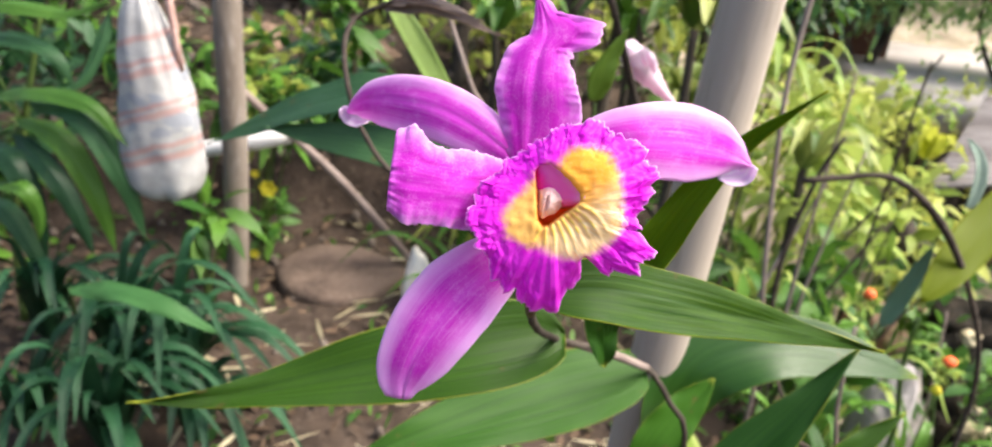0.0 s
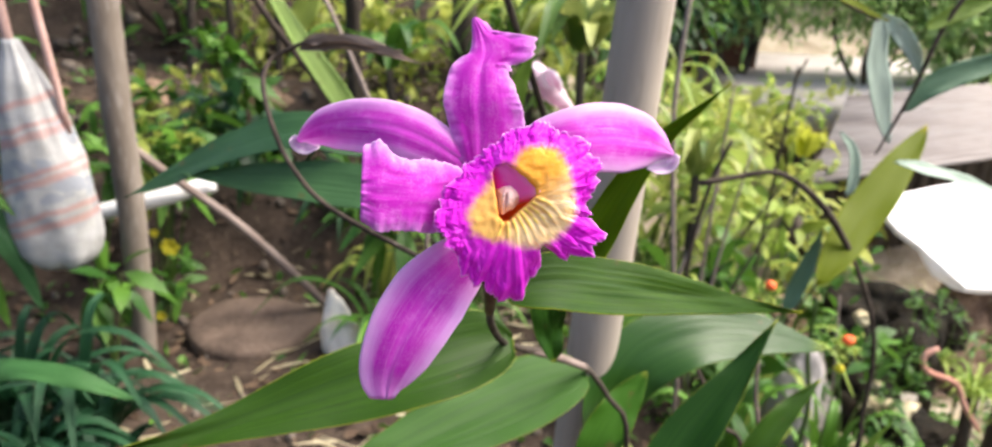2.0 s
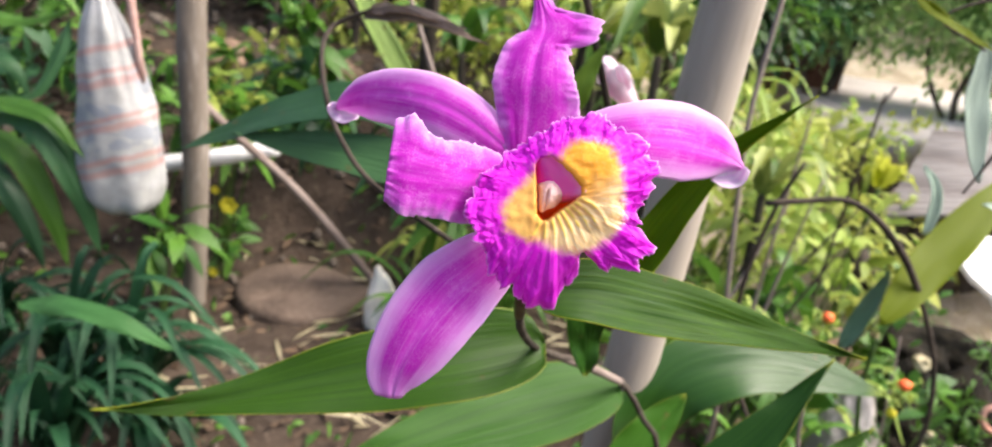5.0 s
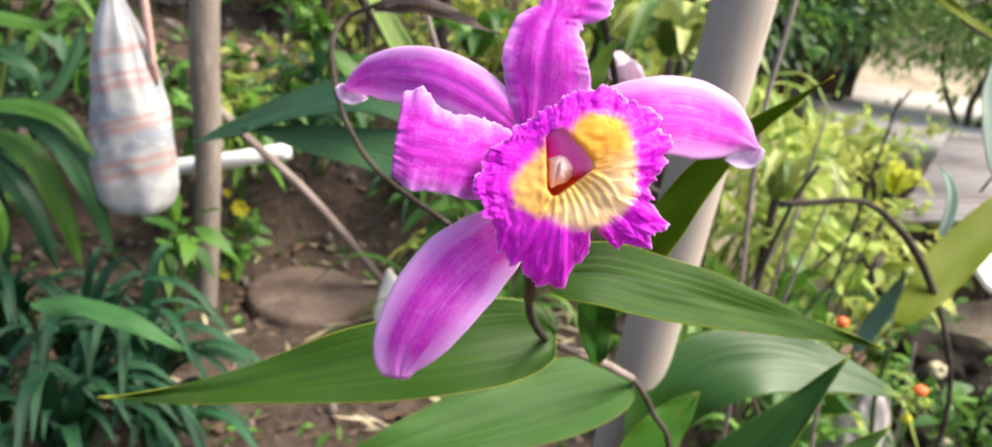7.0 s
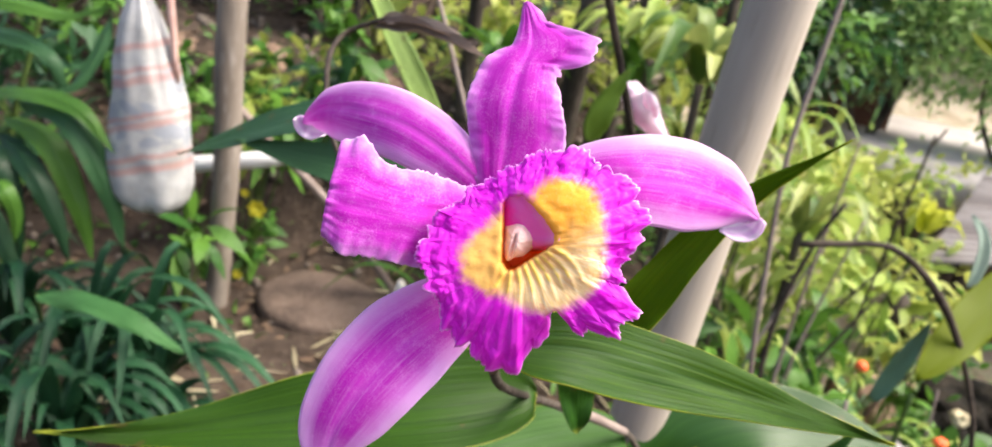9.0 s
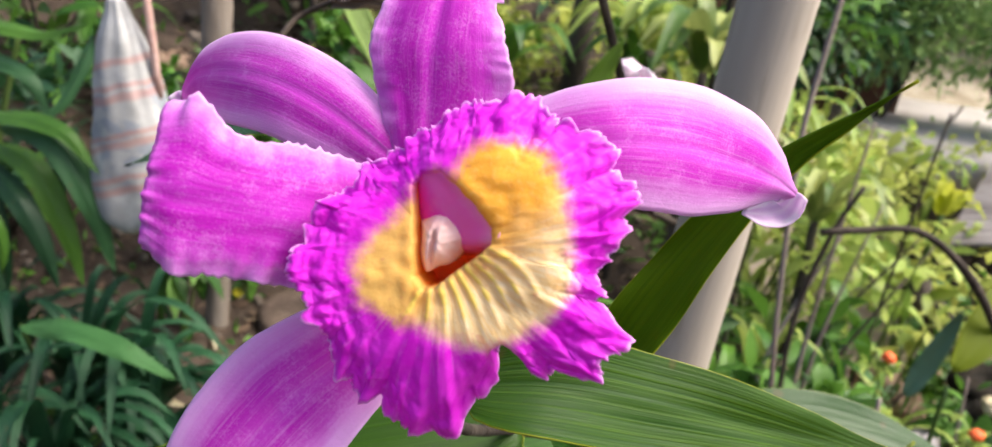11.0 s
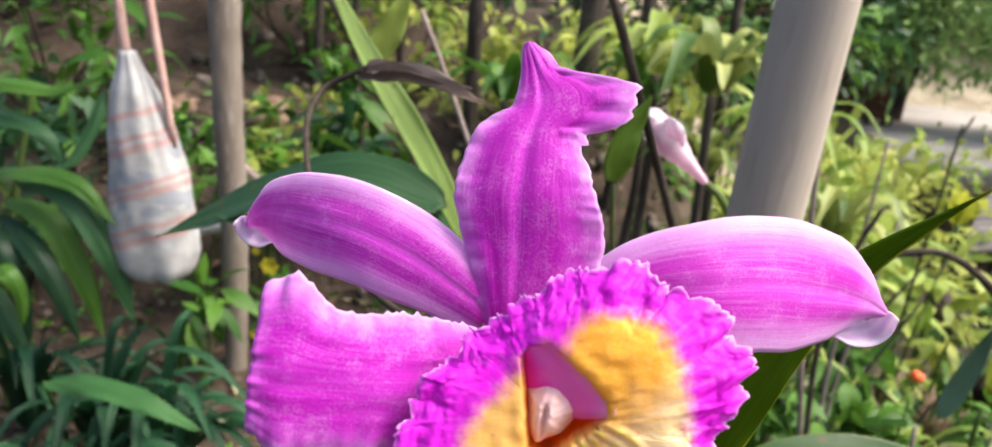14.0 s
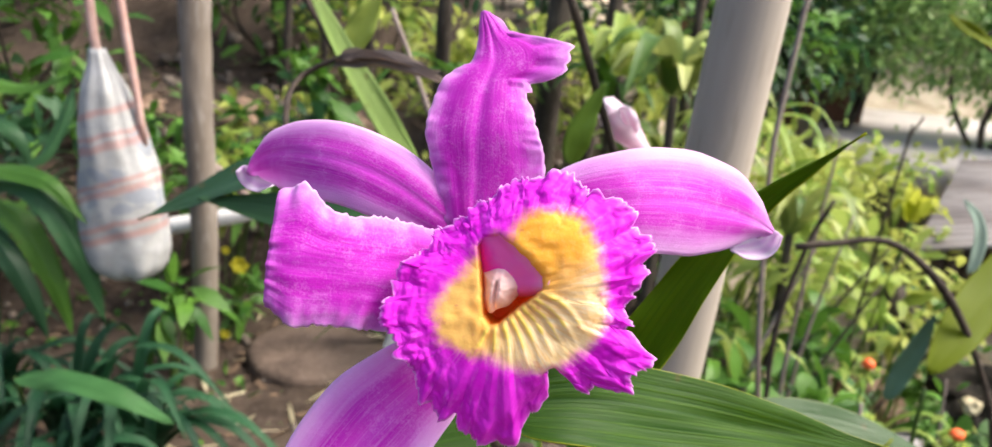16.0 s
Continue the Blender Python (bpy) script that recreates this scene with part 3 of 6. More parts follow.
def ground():
    xs, ys = axis_steps(-60, 60, -2.6, 5.6, 0.05), axis_steps(-60, 90, -0.6, 8.0, 0.05)
    gx, gy = np.meshgrid(xs, ys)
    gz = land(gx, gy)
    for i in range(gz.shape[0]):
        for j in range(gz.shape[1]):
            x, y = gx[i, j], gy[i, j]
            gz[i, j] += 0.035 * wob(x * 1.7, y * 1.7) + 0.016 * wob(x * 6, y * 6, 3) + 0.008 * wob(x * 15, y * 15, 5)
    nr, nc = gz.shape
    idx = np.arange(nr * nc).reshape(nr, nc)
    faces = np.stack([idx[:-1, :-1], idx[:-1, 1:], idx[1:, 1:], idx[1:, :-1]], -1).reshape(-1, 4)
    me = bpy.data.meshes.new("ground")
    me.from_pydata(np.stack([gx, gy, gz], -1).reshape(-1, 3), [], faces.tolist())
    me.polygons.foreach_set("use_smooth", [True] * len(me.polygons))
    me.materials.append(SOIL)
    return tagged(new("ground", me), "bare brown garden soil rising to a bank", "ground", kind="structure")


ground()


def litter():
    """Fallen leaves and straw on the soil."""
    n = 3200
    x, y = rng.uniform(-2.2, 1.0, n), rng.uniform(0.9, 4.6, n)
    at = np.stack([x, y, land(x, y) + 0.012], 1)
    way = np.stack([rng.normal(0, 1, n), rng.normal(0, 1, n), rng.normal(0, 0.12, n)], 1)
    me = leaves(at, way, rng.uniform(0.025, 0.085, n), rng.uniform(0.006, 0.03, n), 0.05)
    me.materials.append(LITTER)
    tagged(new("fallen_leaves", me), "scattered brown dry leaves lying on the soil", "leaf litter", kind="stuff")
    n = 170
    x, y = rng.uniform(-0.9, 0.5, n), rng.uniform(1.3, 2.9, n)
    at = np.stack([x, y, land(x, y) + 0.022], 1)
    way = np.stack([rng.normal(0, 1, n), rng.normal(0, 0.6, n), rng.normal(0, 0.08, n)], 1)
    me = leaves(at, way, rng.uniform(0.05, 0.16, n), rng.uniform(0.006, 0.018, n), 0.03)
    me.materials.append(STRAW)
    tagged(new("straw", me), "pale dry straw scattered on the soil", "straw", kind="stuff")
    n = 900
    x, y = rng.uniform(-2.0, 0.7, n), rng.uniform(1.2, 4.6, n)
    at = np.stack([x, y, land(x, y)], 1)
    way = np.stack([rng.normal(0, .6, n), rng.normal(0, .6, n), rng.uniform(0.4, 1.2, n)], 1)
    me = leaves(at, way, rng.uniform(0.03, 0.10, n), rng.uniform(0.008, 0.03, n), 0.5)
    me.materials.append(GREEN)
    tagged(new("weeds", me), "small green weeds sprouting from the soil", "weeds", kind="stuff")


litter()


def gravel():
    bm = bmesh.new()
    r = random.Random(5)
    for i in range(330):
        x, y = r.uniform(-2.0, 0.8), r.uniform(1.4, 4.8)
        s = r.uniform(0.006, 0.03) * (1.9 if y > 2.8 else 1.0)
        m = Matrix.Translation((x, y, land_z(x, y) + s * 0.3)) @ Euler((r.random() * 3, r.random() * 3, r.random() * 3)).to_matrix().to_4x4()
        bmesh.ops.create_icosphere(bm, subdivisions=1, radius=s, matrix=m @ Matrix.Diagonal((1, 0.7, 0.6, 1)))
    ob = raw("pebbles", bm, PEBBLE)
    tagged(ob, "small grey-brown stones and clods on the soil", "pebbles", kind="stuff")


gravel()


# ---- bed: cover, stones, posts, sack ----
def concrete_disc():
    c = (-0.585, 2.42)
    bm = bmesh.new()
    prof = [(0.0, 0.048), (0.10, 0.049), (0.18, 0.046), (0.203, 0.040), (0.212, 0.028), (0.214, 0.0), (0.205, -0.03)]
    rings = []
    for r0, z in prof:
        ring = []
        for j in range(56):
            a = 2 * math.pi * j / 56
            k = 1 + 0.02 * wob(math.cos(a) * 2, math.sin(a) * 2, 4)
            bulge = 0.0
            if r0 > 0.15:      # a pouring lip on one side
                bulge = 0.055 * max(0.0, math.cos(a - 0.25)) ** 14
            ring.append(bm.verts.new(((r0 * k + bulge) * math.cos(a), (r0 * k + bulge) * math.sin(a), z + 0.004 * wob(a * 2, r0 * 9, 2))))
        rings.append(ring)
    for a, b in zip(rings[:-1], rings[1:]):
        for j in range(56):
            if a is rings[0]:
                continue
            bm.faces.new((a[j], a[(j + 1) % 56], b[(j + 1) % 56], b[j]))
    bm.faces.new(rings[1])
    for v in rings[0]:
        bm.verts.remove(v)
    bmesh.ops.recalc_face_normals(bm, faces=bm.faces)
    ob = raw("stepping_stone", bm, CONCRETE)
    ob.location = (c[0], c[1], 0.0)
    tagged(ob, "round brown concrete stepping stone lying on the soil", "stepping stone")


concrete_disc()
bm = blob((0, 0, 0), (0.066, 0.036, 0.150), 0.22, 3.3, 4, 0.35)
for v in bm.verts:      # a slab that narrows to a point
    k = 1 - 0.48 * max(0.0, v.co.z / 0.15) ** 1.2
    v.co.x, v.co.y = v.co.x * k - 0.12 * v.co.z, v.co.y * k
st = tagged(raw("white_stone", bm, WHITESTONE), "upright chalky white stone beside the stepping stone", "stone")
st.location = (-0.258, 2.273, 0.080)
for i, (p, s, sd) in enumerate((((-1.55, 3.05, 0.22), (0.16, 0.10, 0.09), 1), ((-1.18, 3.02, 0.20), (0.14, 0.09, 0.08), 2),
                               ((-0.82, 3.08, 0.22), (0.17, 0.10, 0.07), 3), ((-0.45, 3.05, 0.21), (0.12, 0.09, 0.08), 4),
                               ((-1.30, 3.72, 0.52), (0.19, 0.11, 0.09), 5), ((-0.75, 3.70, 0.53), (0.16, 0.10, 0.08), 6),
                               ((-0.25, 3.75, 0.52), (0.18, 0.12, 0.09), 7), ((-1.75, 3.70, 0.50), (0.17, 0.1, 0.1), 8))):
    stone("bank_stone", "rough brown-grey stone set in the soil bank", p, s, WALLSTONE, sd * 2.7, "stone", "stones in the bank")


def garden_post():
    t = thing("garden_post", (-0.905, 2.3, -0.05), "weathered grey-brown wooden garden post set in soil", "post")
    part("pole", tube([(-0.905, 2.3, -0.08), (-0.900, 2.3, 0.5), (-0.912, 2.3, 1.0), (-0.908, 2.3, 1.9)], [0.036, 0.042, 0.045, 0.046], 20, 60, 0.10, 1.0), POSTWOOD, t)
    for z, r in ((0.62, 0.0445),):
        part("knot", tube([(-0.905, 2.3, z - 0.012), (-0.905, 2.3, z), (-0.905, 2.3, z + 0.012)], [0.036, r, 0.036], 18, 7, 0.12, z), POSTWOOD, t)


garden_post()


def grey_post():
    t = thing("grey_post", (0.155, 0.655, 0.0), "smooth grey round post beside the orchid", "post")
    part("pole", tube([(0.150, 0.655, -0.05), (0.173, 0.655, 0.7), (0.190, 0.655, 1.25), (0.210, 0.655, 1.9)], [0.0282, 0.0280, 0.0276, 0.0272], 32, 40, 0.015, 2.0), GREYPOST, t)


grey_post()


def poles():
    t = thing("leaning_pole", (-0.30, 2.52, 0.02), "thin dry cane pole leaning on the garden post", "pole")
    part("cane", tube([(-0.28, 2.53, 0.0), (-0.575, 2.430, 0.379), (-0.807, 2.360, 0.608), (-0.937, 2.300, 0.761)], [0.014, 0.015, 0.014, 0.013], 10, 30, 0.08, 4.0), POLE, t)
    t = thing("white_pipe", (-1.007, 2.420, 0.451), "white plastic pipe lying across behind the post", "pipe")
    part("tube", tube([(-1.137, 2.420, 0.417), (-0.858, 2.420, 0.496), (-0.758, 2.440, 0.523), (-0.680, 2.450, 0.545)], [0.028, 0.028, 0.028, 0.028], 18, 20, 0.01, 3.0), WHITEPIPE, t)


poles()


def sack():
    """Hanging sack: narrow gathered neck, wide creased body, rounded bottom, two straps."""
    base = Vector((-0.925, 1.87, 0.50))
    t = thing("hanging_sack", base, "white woven plastic sack with faded red stripes hanging by straps", "sack")
    zs = np.linspace(0, 1, 46)
    prof = np.interp(zs, (0.0, 0.012, 0.035, 0.08, 0.16, 0.3, 0.5, 0.7, 0.85, 0.93, 1.0), (0.03, 0.055, 0.080, 0.098, 0.106, 0.104, 0.092, 0.070, 0.048, 0.030, 0.018))
    n = 48
    g, uv = np.zeros((46, n + 1, 3)), np.zeros((46, n + 1, 2))
    for i, z in enumerate(zs):
        for j in range(n + 1):
            a = 2 * math.pi * (j % n) / n
            ca, sa = math.cos(a), math.sin(a)
            fold = 0.055 * z * math.sin(9 * a + 2 * wob(z * 3)) + 0.12 * wob(ca * 1.6, sa * 1.6, z * 3.2) + 0.05 * wob(ca * 4, sa * 4, z * 9)
            k = prof[i] * (1 + fold)
            lean = -0.035 * z * z
            g[i, j] = base + Vector((k * ca * 1.06 + lean - 0.012 * z, k * sa * 0.75, z * 0.585 + 0.010 * wob(ca * 2, sa * 2, 7) * (1 - z)))
            uv[i, j] = (j / n, z)
    bm = sheet(g, uv)
    bmesh.ops.remove_doubles(bm, verts=bm.verts, dist=1e-5)
    bmesh.ops.holes_fill(bm, edges=[e for e in bm.edges if e.is_boundary], sides=0)
    part("bag", bm, SACK, t)
    top = base + Vector((-0.047, 0, 0.575))
    part("strap", tube([top + Vector((0, 0, -0.03)), top + Vector((-0.012, 0, 0.12)), top + Vector((-0.03, 0, 0.45)), top + Vector((-0.05, 0, 0.95))], [0.012, 0.010, 0.009, 0.009], 8, 16), ROPE, t, "faded pink strap")
    side = base + Vector((0.055, 0, 0.36))
    part("strap", tube([side, base + Vector((0.045, -0.01, 0.50)), base + Vector((0.015, 0, 0.70)), base + Vector((-0.03, 0, 1.1)), base + Vector((-0.06, 0, 1.5))], [0.009, 0.010, 0.010, 0.009], 8, 18), ROPE, t, "faded red strap")


sack()


# ---- orchid ----
FLOWER = Matrix(((0.992, -0.0825, -0.0955, 0.018), (-0.0583, 0.3713, -0.9267, 0.220), (0.1119, 0.9248, 0.3636, 1.282), (0, 0, 0, 1)))


def petal(mid, left, right, cup=0.0, frill=0.0, lap=None, nv=44, nu=25, seed=0.0, ridge=0.0, tail=0.0, drop=0.0):
    """A petal in millimetres of the flower's own frame: a curve with a width on each side, cupped, its margin ruffled."""
    c = spline(mid, nv)
    t, side, nor = frame_along(c, np.array((0.02, 0.01, 1.0) if lap is None else lap, float))
    s = np.linspace(0, 1, nv)
    wl, wr = (np.interp(s, [p[0] for p in w], [p[1] for p in w]) for w in (left, right))
    ker = np.array((1, 2, 3, 2, 1)) / 9
    wl, wr = (np.convolve(np.pad(w, 2, mode="edge"), ker, "valid") for w in (wl, wr))
    u = np.linspace(-1, 1, nu)
    g, uv = np.zeros((nv, nu, 3)), np.zeros((nv, nu, 2))
    for i in range(nv):
        for j in range(nu):
            w = wl[i] if u[j] < 0 else wr[i]
            e = abs(u[j])
            f = frill * e ** 4 * (1.3 * wob(s[i] * 13 + seed, u[j], seed) + 0.9 * wob(s[i] * 31 + seed, u[j] * 2, 4))
            f += frill * s[i] ** 16 * tail * (0.7 * wob(u[j] * 4 + seed, seed, 1) + 0.5 * wob(u[j] * 11, s[i] * 6, 2))
            if drop and u[j] > 0.5 and 0.7 < s[i] < 0.92:
                f += 1.6 * wob(s[i] * 55, u[j] * 3, 6)
                w *= 1 + 0.22 * max(0.0, u[j]) ** 3 * wob(s[i] * 50, 2, seed)
            rag = 1 + 0.035 * frill * e ** 6 * wob(s[i] * 40, seed, u[j])
            h = cup * e * e + f - ridge * math.exp(-(u[j] / 0.10) ** 2) + (0.5 + 0.2 * frill) * wob(s[i] * 3.5, u[j] * 2.2, seed + 2) + 0.12 * frill * wob(s[i] * 6 + u[j] * 3, u[j] * 6, seed + 5) + drop * max(0.0, w * u[j] - 11) ** 1.5 * 0.1
            g[i, j] = (c[i] + side[i] * w * u[j] * rag + nor[i] * h) / 1000
            uv[i, j] = ((u[j] + 1) / 2, s[i])
    return sheet(g, uv)


def inside_of(poly, x, y):
    """How far a place lies inside a closed outline (negative outside)."""
    best, odd = 1e9, False
    for (x0, y0), (x1, y1) in zip(poly, poly[1:] + poly[:1]):
        dx, dy = x1 - x0, y1 - y0
        k = min(1.0, max(0.0, ((x - x0) * dx + (y - y0) * dy) / (dx * dx + dy * dy)))
        best = min(best, math.hypot(x - x0 - k * dx, y - y0 - k * dy))
        if (y0 > y) != (y1 > y) and x < x0 + (y - y0) / dy * dx:
            odd = not odd
    return best if odd else -best


def ease(lo, hi, v):
    k = min(1.0, max(0.0, (v - lo) / (hi - lo)))
    return k * k * (3 - 2 * k)


MOUTH = [(-3.9, 20.6), (-3.0, 11.6), (-2.3, 2.6), (-0.6, 0.4), (2.0, 0.6), (6.5, 4.6), (9.7, 6.9), (13.2, 10.0), (13.2, 13.3), (10.0, 17.0), (5.4, 21.2), (2.0, 23.6), (-2.2, 23.2)]
GOLD = [(4.7, 23.9), (8.8, 29.4), (16.2, 31.0), (22.7, 28.2), (26.8, 20.5), (28.6, 12.1), (28.8, 1.5), (24.9, -5.0), (16.8, -10.6), (7.2, -10.5), (1.7, -8.4), (-6.1, -7.6), (-12.9, -3.5), (-14.9, 3.2), (-11.3, 10.1), (-6.0, 15.8), (-3.4, 20.0)]
KEELS = [((-1.0, -0.5), (-3.0, -4.5), (-5.5, -7.0)), ((1.2, -0.3), (1.0, -4.5), (0.2, -8.0)), ((3.0, 1.8), (4.4, -2.8), (5.0, -8.0)), ((4.8, 3.2), (7.6, -2.6), (9.4, -8.8)), ((6.4, 4.4), (9.8, -0.8), (12.6, -7.4)),
         ((8.0, 5.5), (12.0, 1.0), (15.6, -6.4)), ((9.6, 6.6), (14.4, 2.4), (18.8, -5.2)), ((11.2, 7.8), (16.6, 4.0), (21.6, -3.4)), ((12.8, 9.4), (18.8, 6.0), (24.0, -0.6))]


def lip():
    """The frilled trumpet lip: a deep mouth with raised keels below it, opening to a ruffled, deckle-edged rim with a split."""
    px = (0, 3, 8, 13, 15, 20, 23, 30, 35, 42, 50, 60, 69, 79, 90, 97, 105, 121, 134, 154, 169, 187, 196, 209, 218, 228, 236, 240, 245, 251, 256, 260, 264, 268, 271, 275, 282, 286, 290, 297, 302, 305, 309, 315, 322, 328, 335, 340, 343, 347, 351, 355, 360)
    pr = (26.5, 29, 29.5, 31, 34, 34, 38, 39, 35.5, 37, 36, 34, 35.5, 34, 32.7, 31, 29, 27.2, 27.7, 30.3, 33.5, 36, 33.5, 32.5, 33.7, 35, 38, 36, 38, 37, 39.5, 38, 40, 38.2, 34, 30, 27, 24.5, 20, 17.5, 18, 24, 29, 29, 36.5, 33, 35.5, 37, 31, 26.5, 28, 28.5, 26.5)
    edge_a = (0, 22, 45, 90, 135, 160, 200, 225, 262, 285, 302, 320, 342, 360)
    edge_z = (6, 7, 12, 8, 5, 9.5, 9, 2, -9, -4, 2, 3, 4, 6)
    nr, nt = 84, 560
    ctr, thr = np.array((7.0, 5.5)), np.array((3.0, 9.0))
    keels = [spline([(*p, 0.0) for p in k], 33)[:, :2] for k in KEELS]
    g, uv, mark = np.zeros((nr, nt + 1, 3)), np.zeros((nr, nt + 1, 2)), np.zeros((nr, nt + 1, 2))
    for j in range(nt + 1):
        deg = 360.0 * (j % nt) / nt
        a = radians(deg)
        notched, whole = float(np.interp(deg, px, pr)), float(np.interp(deg, px, [33.5 if 269 < p < 319 or 1 > p or p > 342 else q for p, q in zip(px, pr)]))
        ez = float(np.interp(deg, edge_a, edge_z))
        ca, sa = math.cos(a), math.sin(a)
        upper = max(0.0, math.cos(a - 0.87))
        for i in range(nr):
            r = (i / (nr - 1)) ** 0.9
            k = r ** 0.7
            cen = thr * (1 - k) + ctr * k
            ruff = max(0.0, r - 0.62) / 0.38
            cut = ease(0.45, 0.98, r)
            big = whole + (notched - whole) * cut
            rag = 1 + 0.07 * ruff * wob(ca * 5, sa * 5, 1) + 0.05 * ruff ** 2 * wob(ca * 14, sa * 14, 2) + 0.035 * ruff ** 4 * wob(ca * 27, sa * 27, 9) + 0.03 * ruff ** 4 * wob(ca * 60, sa * 60, 3)
            rad = big * (0.02 + 0.98 * r) * rag
            qx, qy = ca * r * 6 + 3, sa * r * 6
            wav = ruff ** 1.1 * (2.2 * wob(ca * 3.4 + 3, sa * 3.4, r * 1.2) + 1.6 * wob(ca * 8.5, sa * 8.5, r * 4.0 + 5) + 1.1 * wob(ca * 19, sa * 19, r * 8))
            wav += ruff ** 0.8 * (1.5 * wob(qx * 1.7, qy * 1.7, 5) + 0.8 * wob(qx * 3.6, qy * 3.6, 8) + 0.35 * wob(qx * 8, qy * 8, 3))
            wav += 0.5 * math.sin(math.pi * min(1.0, r / 0.7)) * wob(qx * 1.6, qy * 1.6, 21)
            swirl = ruff * (2.0 * wob(ca * 6 + 9, sa * 6, r * 2) + 1.2 * wob(ca * 17, sa * 17, r * 4 + 14))
            x, y = cen[0] + rad * ca - swirl * sa, cen[1] + rad * sa + swirl * ca
            back = r ** 3.2
            base = ez * back + 10.0 * (1 - back) + 5.0 * upper * math.sin(math.pi * min(1.0, r))
            crest = 0.0
            if -11 < y < 11 and -8 < x < 26:
                for kl in keels:
                    d2 = (kl[:, 0] - x) ** 2 + (kl[:, 1] - y) ** 2
                    n = int(d2.argmin())
                    h = max(0.0, 1 - math.sqrt(d2[n]) / 1.25) ** 1.2 * (0.30 + 0.70 * math.sin(math.pi * (0.25 + 0.75 * n / 32))) * (1 + 0.5 * wob(n * 0.22, kl[0, 0], 3))
                    crest = max(crest, h)
            within = inside_of(MOUTH, x, y) if r < 0.75 else -9.0
            soft = ease(-2.0, 5.0, x + 0.6 * (y - 17.0)) * ease(7.0, 12.0, y)      # the mouth slopes in gently under the column's wing
            hole = ease(-0.3 - 0.1 * soft, 0.9 + 1.6 * soft, within + 0.25 * wob(x * 0.6, y * 0.6, 4))
            # the rim of the mouth rises a little before it falls in
            rim = 0.3 * math.exp(-((within + 1.2) / 1.4) ** 2)
            g[i, j] = np.array((x, y, (base + wav + 0.55 * crest + rim) * (1 - hole) - (5.0 - 9.0 * soft) * hole)) / 1000
            uv[i, j] = (j / nt, r)
            mark[i, j] = (crest * (1 - hole) - hole, inside_of(GOLD, x, y) * 0.05 + 0.5 if r < 0.96 else 0.0)
    bm = sheet(g, uv)
    layer = bm.loops.layers.uv.new("pattern")
    flat = mark.reshape(-1, 2)
    bm.verts.index_update()
    for fc in bm.faces:
        for lp in fc.loops:
            lp[layer].uv = flat[lp.vert.index]
    return bm


def column_mesh():
    """The arched column seen from its open side: a dark inner flank, a ridge, and a broad wing that curls up to the mouth's rim."""
    rows = (((-4.4, 22.0, 2), (-2.8, 23.4, 8.6), (0.6, 24.6, 11.2), (3.2, 25.2, 12.6)),
            ((-4.4, 18.5, 1), (-2.2, 20.2, 7.8), (3.4, 21.4, 11.6), (6.8, 22.2, 13.9)),
            ((-4.2, 14.5, 0), (-1.8, 16.4, 6.6), (5.6, 17.4, 11.0), (11.4, 18.2, 14.3)),
            ((-4.0, 10.5, -2), (-0.8, 12.4, 5.0), (7.0, 13.2, 9.4), (14.8, 13.6, 13.7)),
            ((-4.0, 6.5, -5), (0.4, 9.0, 2.5), (7.8, 9.6, 7.2), (14.4, 10.4, 12.8)),
            ((-4.0, 4.5, -6), (1.0, 7.4, -4.0), (7.0, 7.6, -1.0), (12.0, 8.4, 3.0)))
    cols = [spline([r[k] for r in rows], 40) for k in range(4)]
    g, uv = np.zeros((40, 41, 3)), np.zeros((40, 41, 2))
    for i in range(40):
        line = spline([c[i] for c in cols], 41)
        for j in range(41):
            g[i, j] = (line[j] + np.array((0.0, 0.0, 0.5 * wob(i * 0.12, j * 0.12, 2)))) / 1000
            uv[i, j] = (j / 40, i / 39)
    return sheet(g, uv)


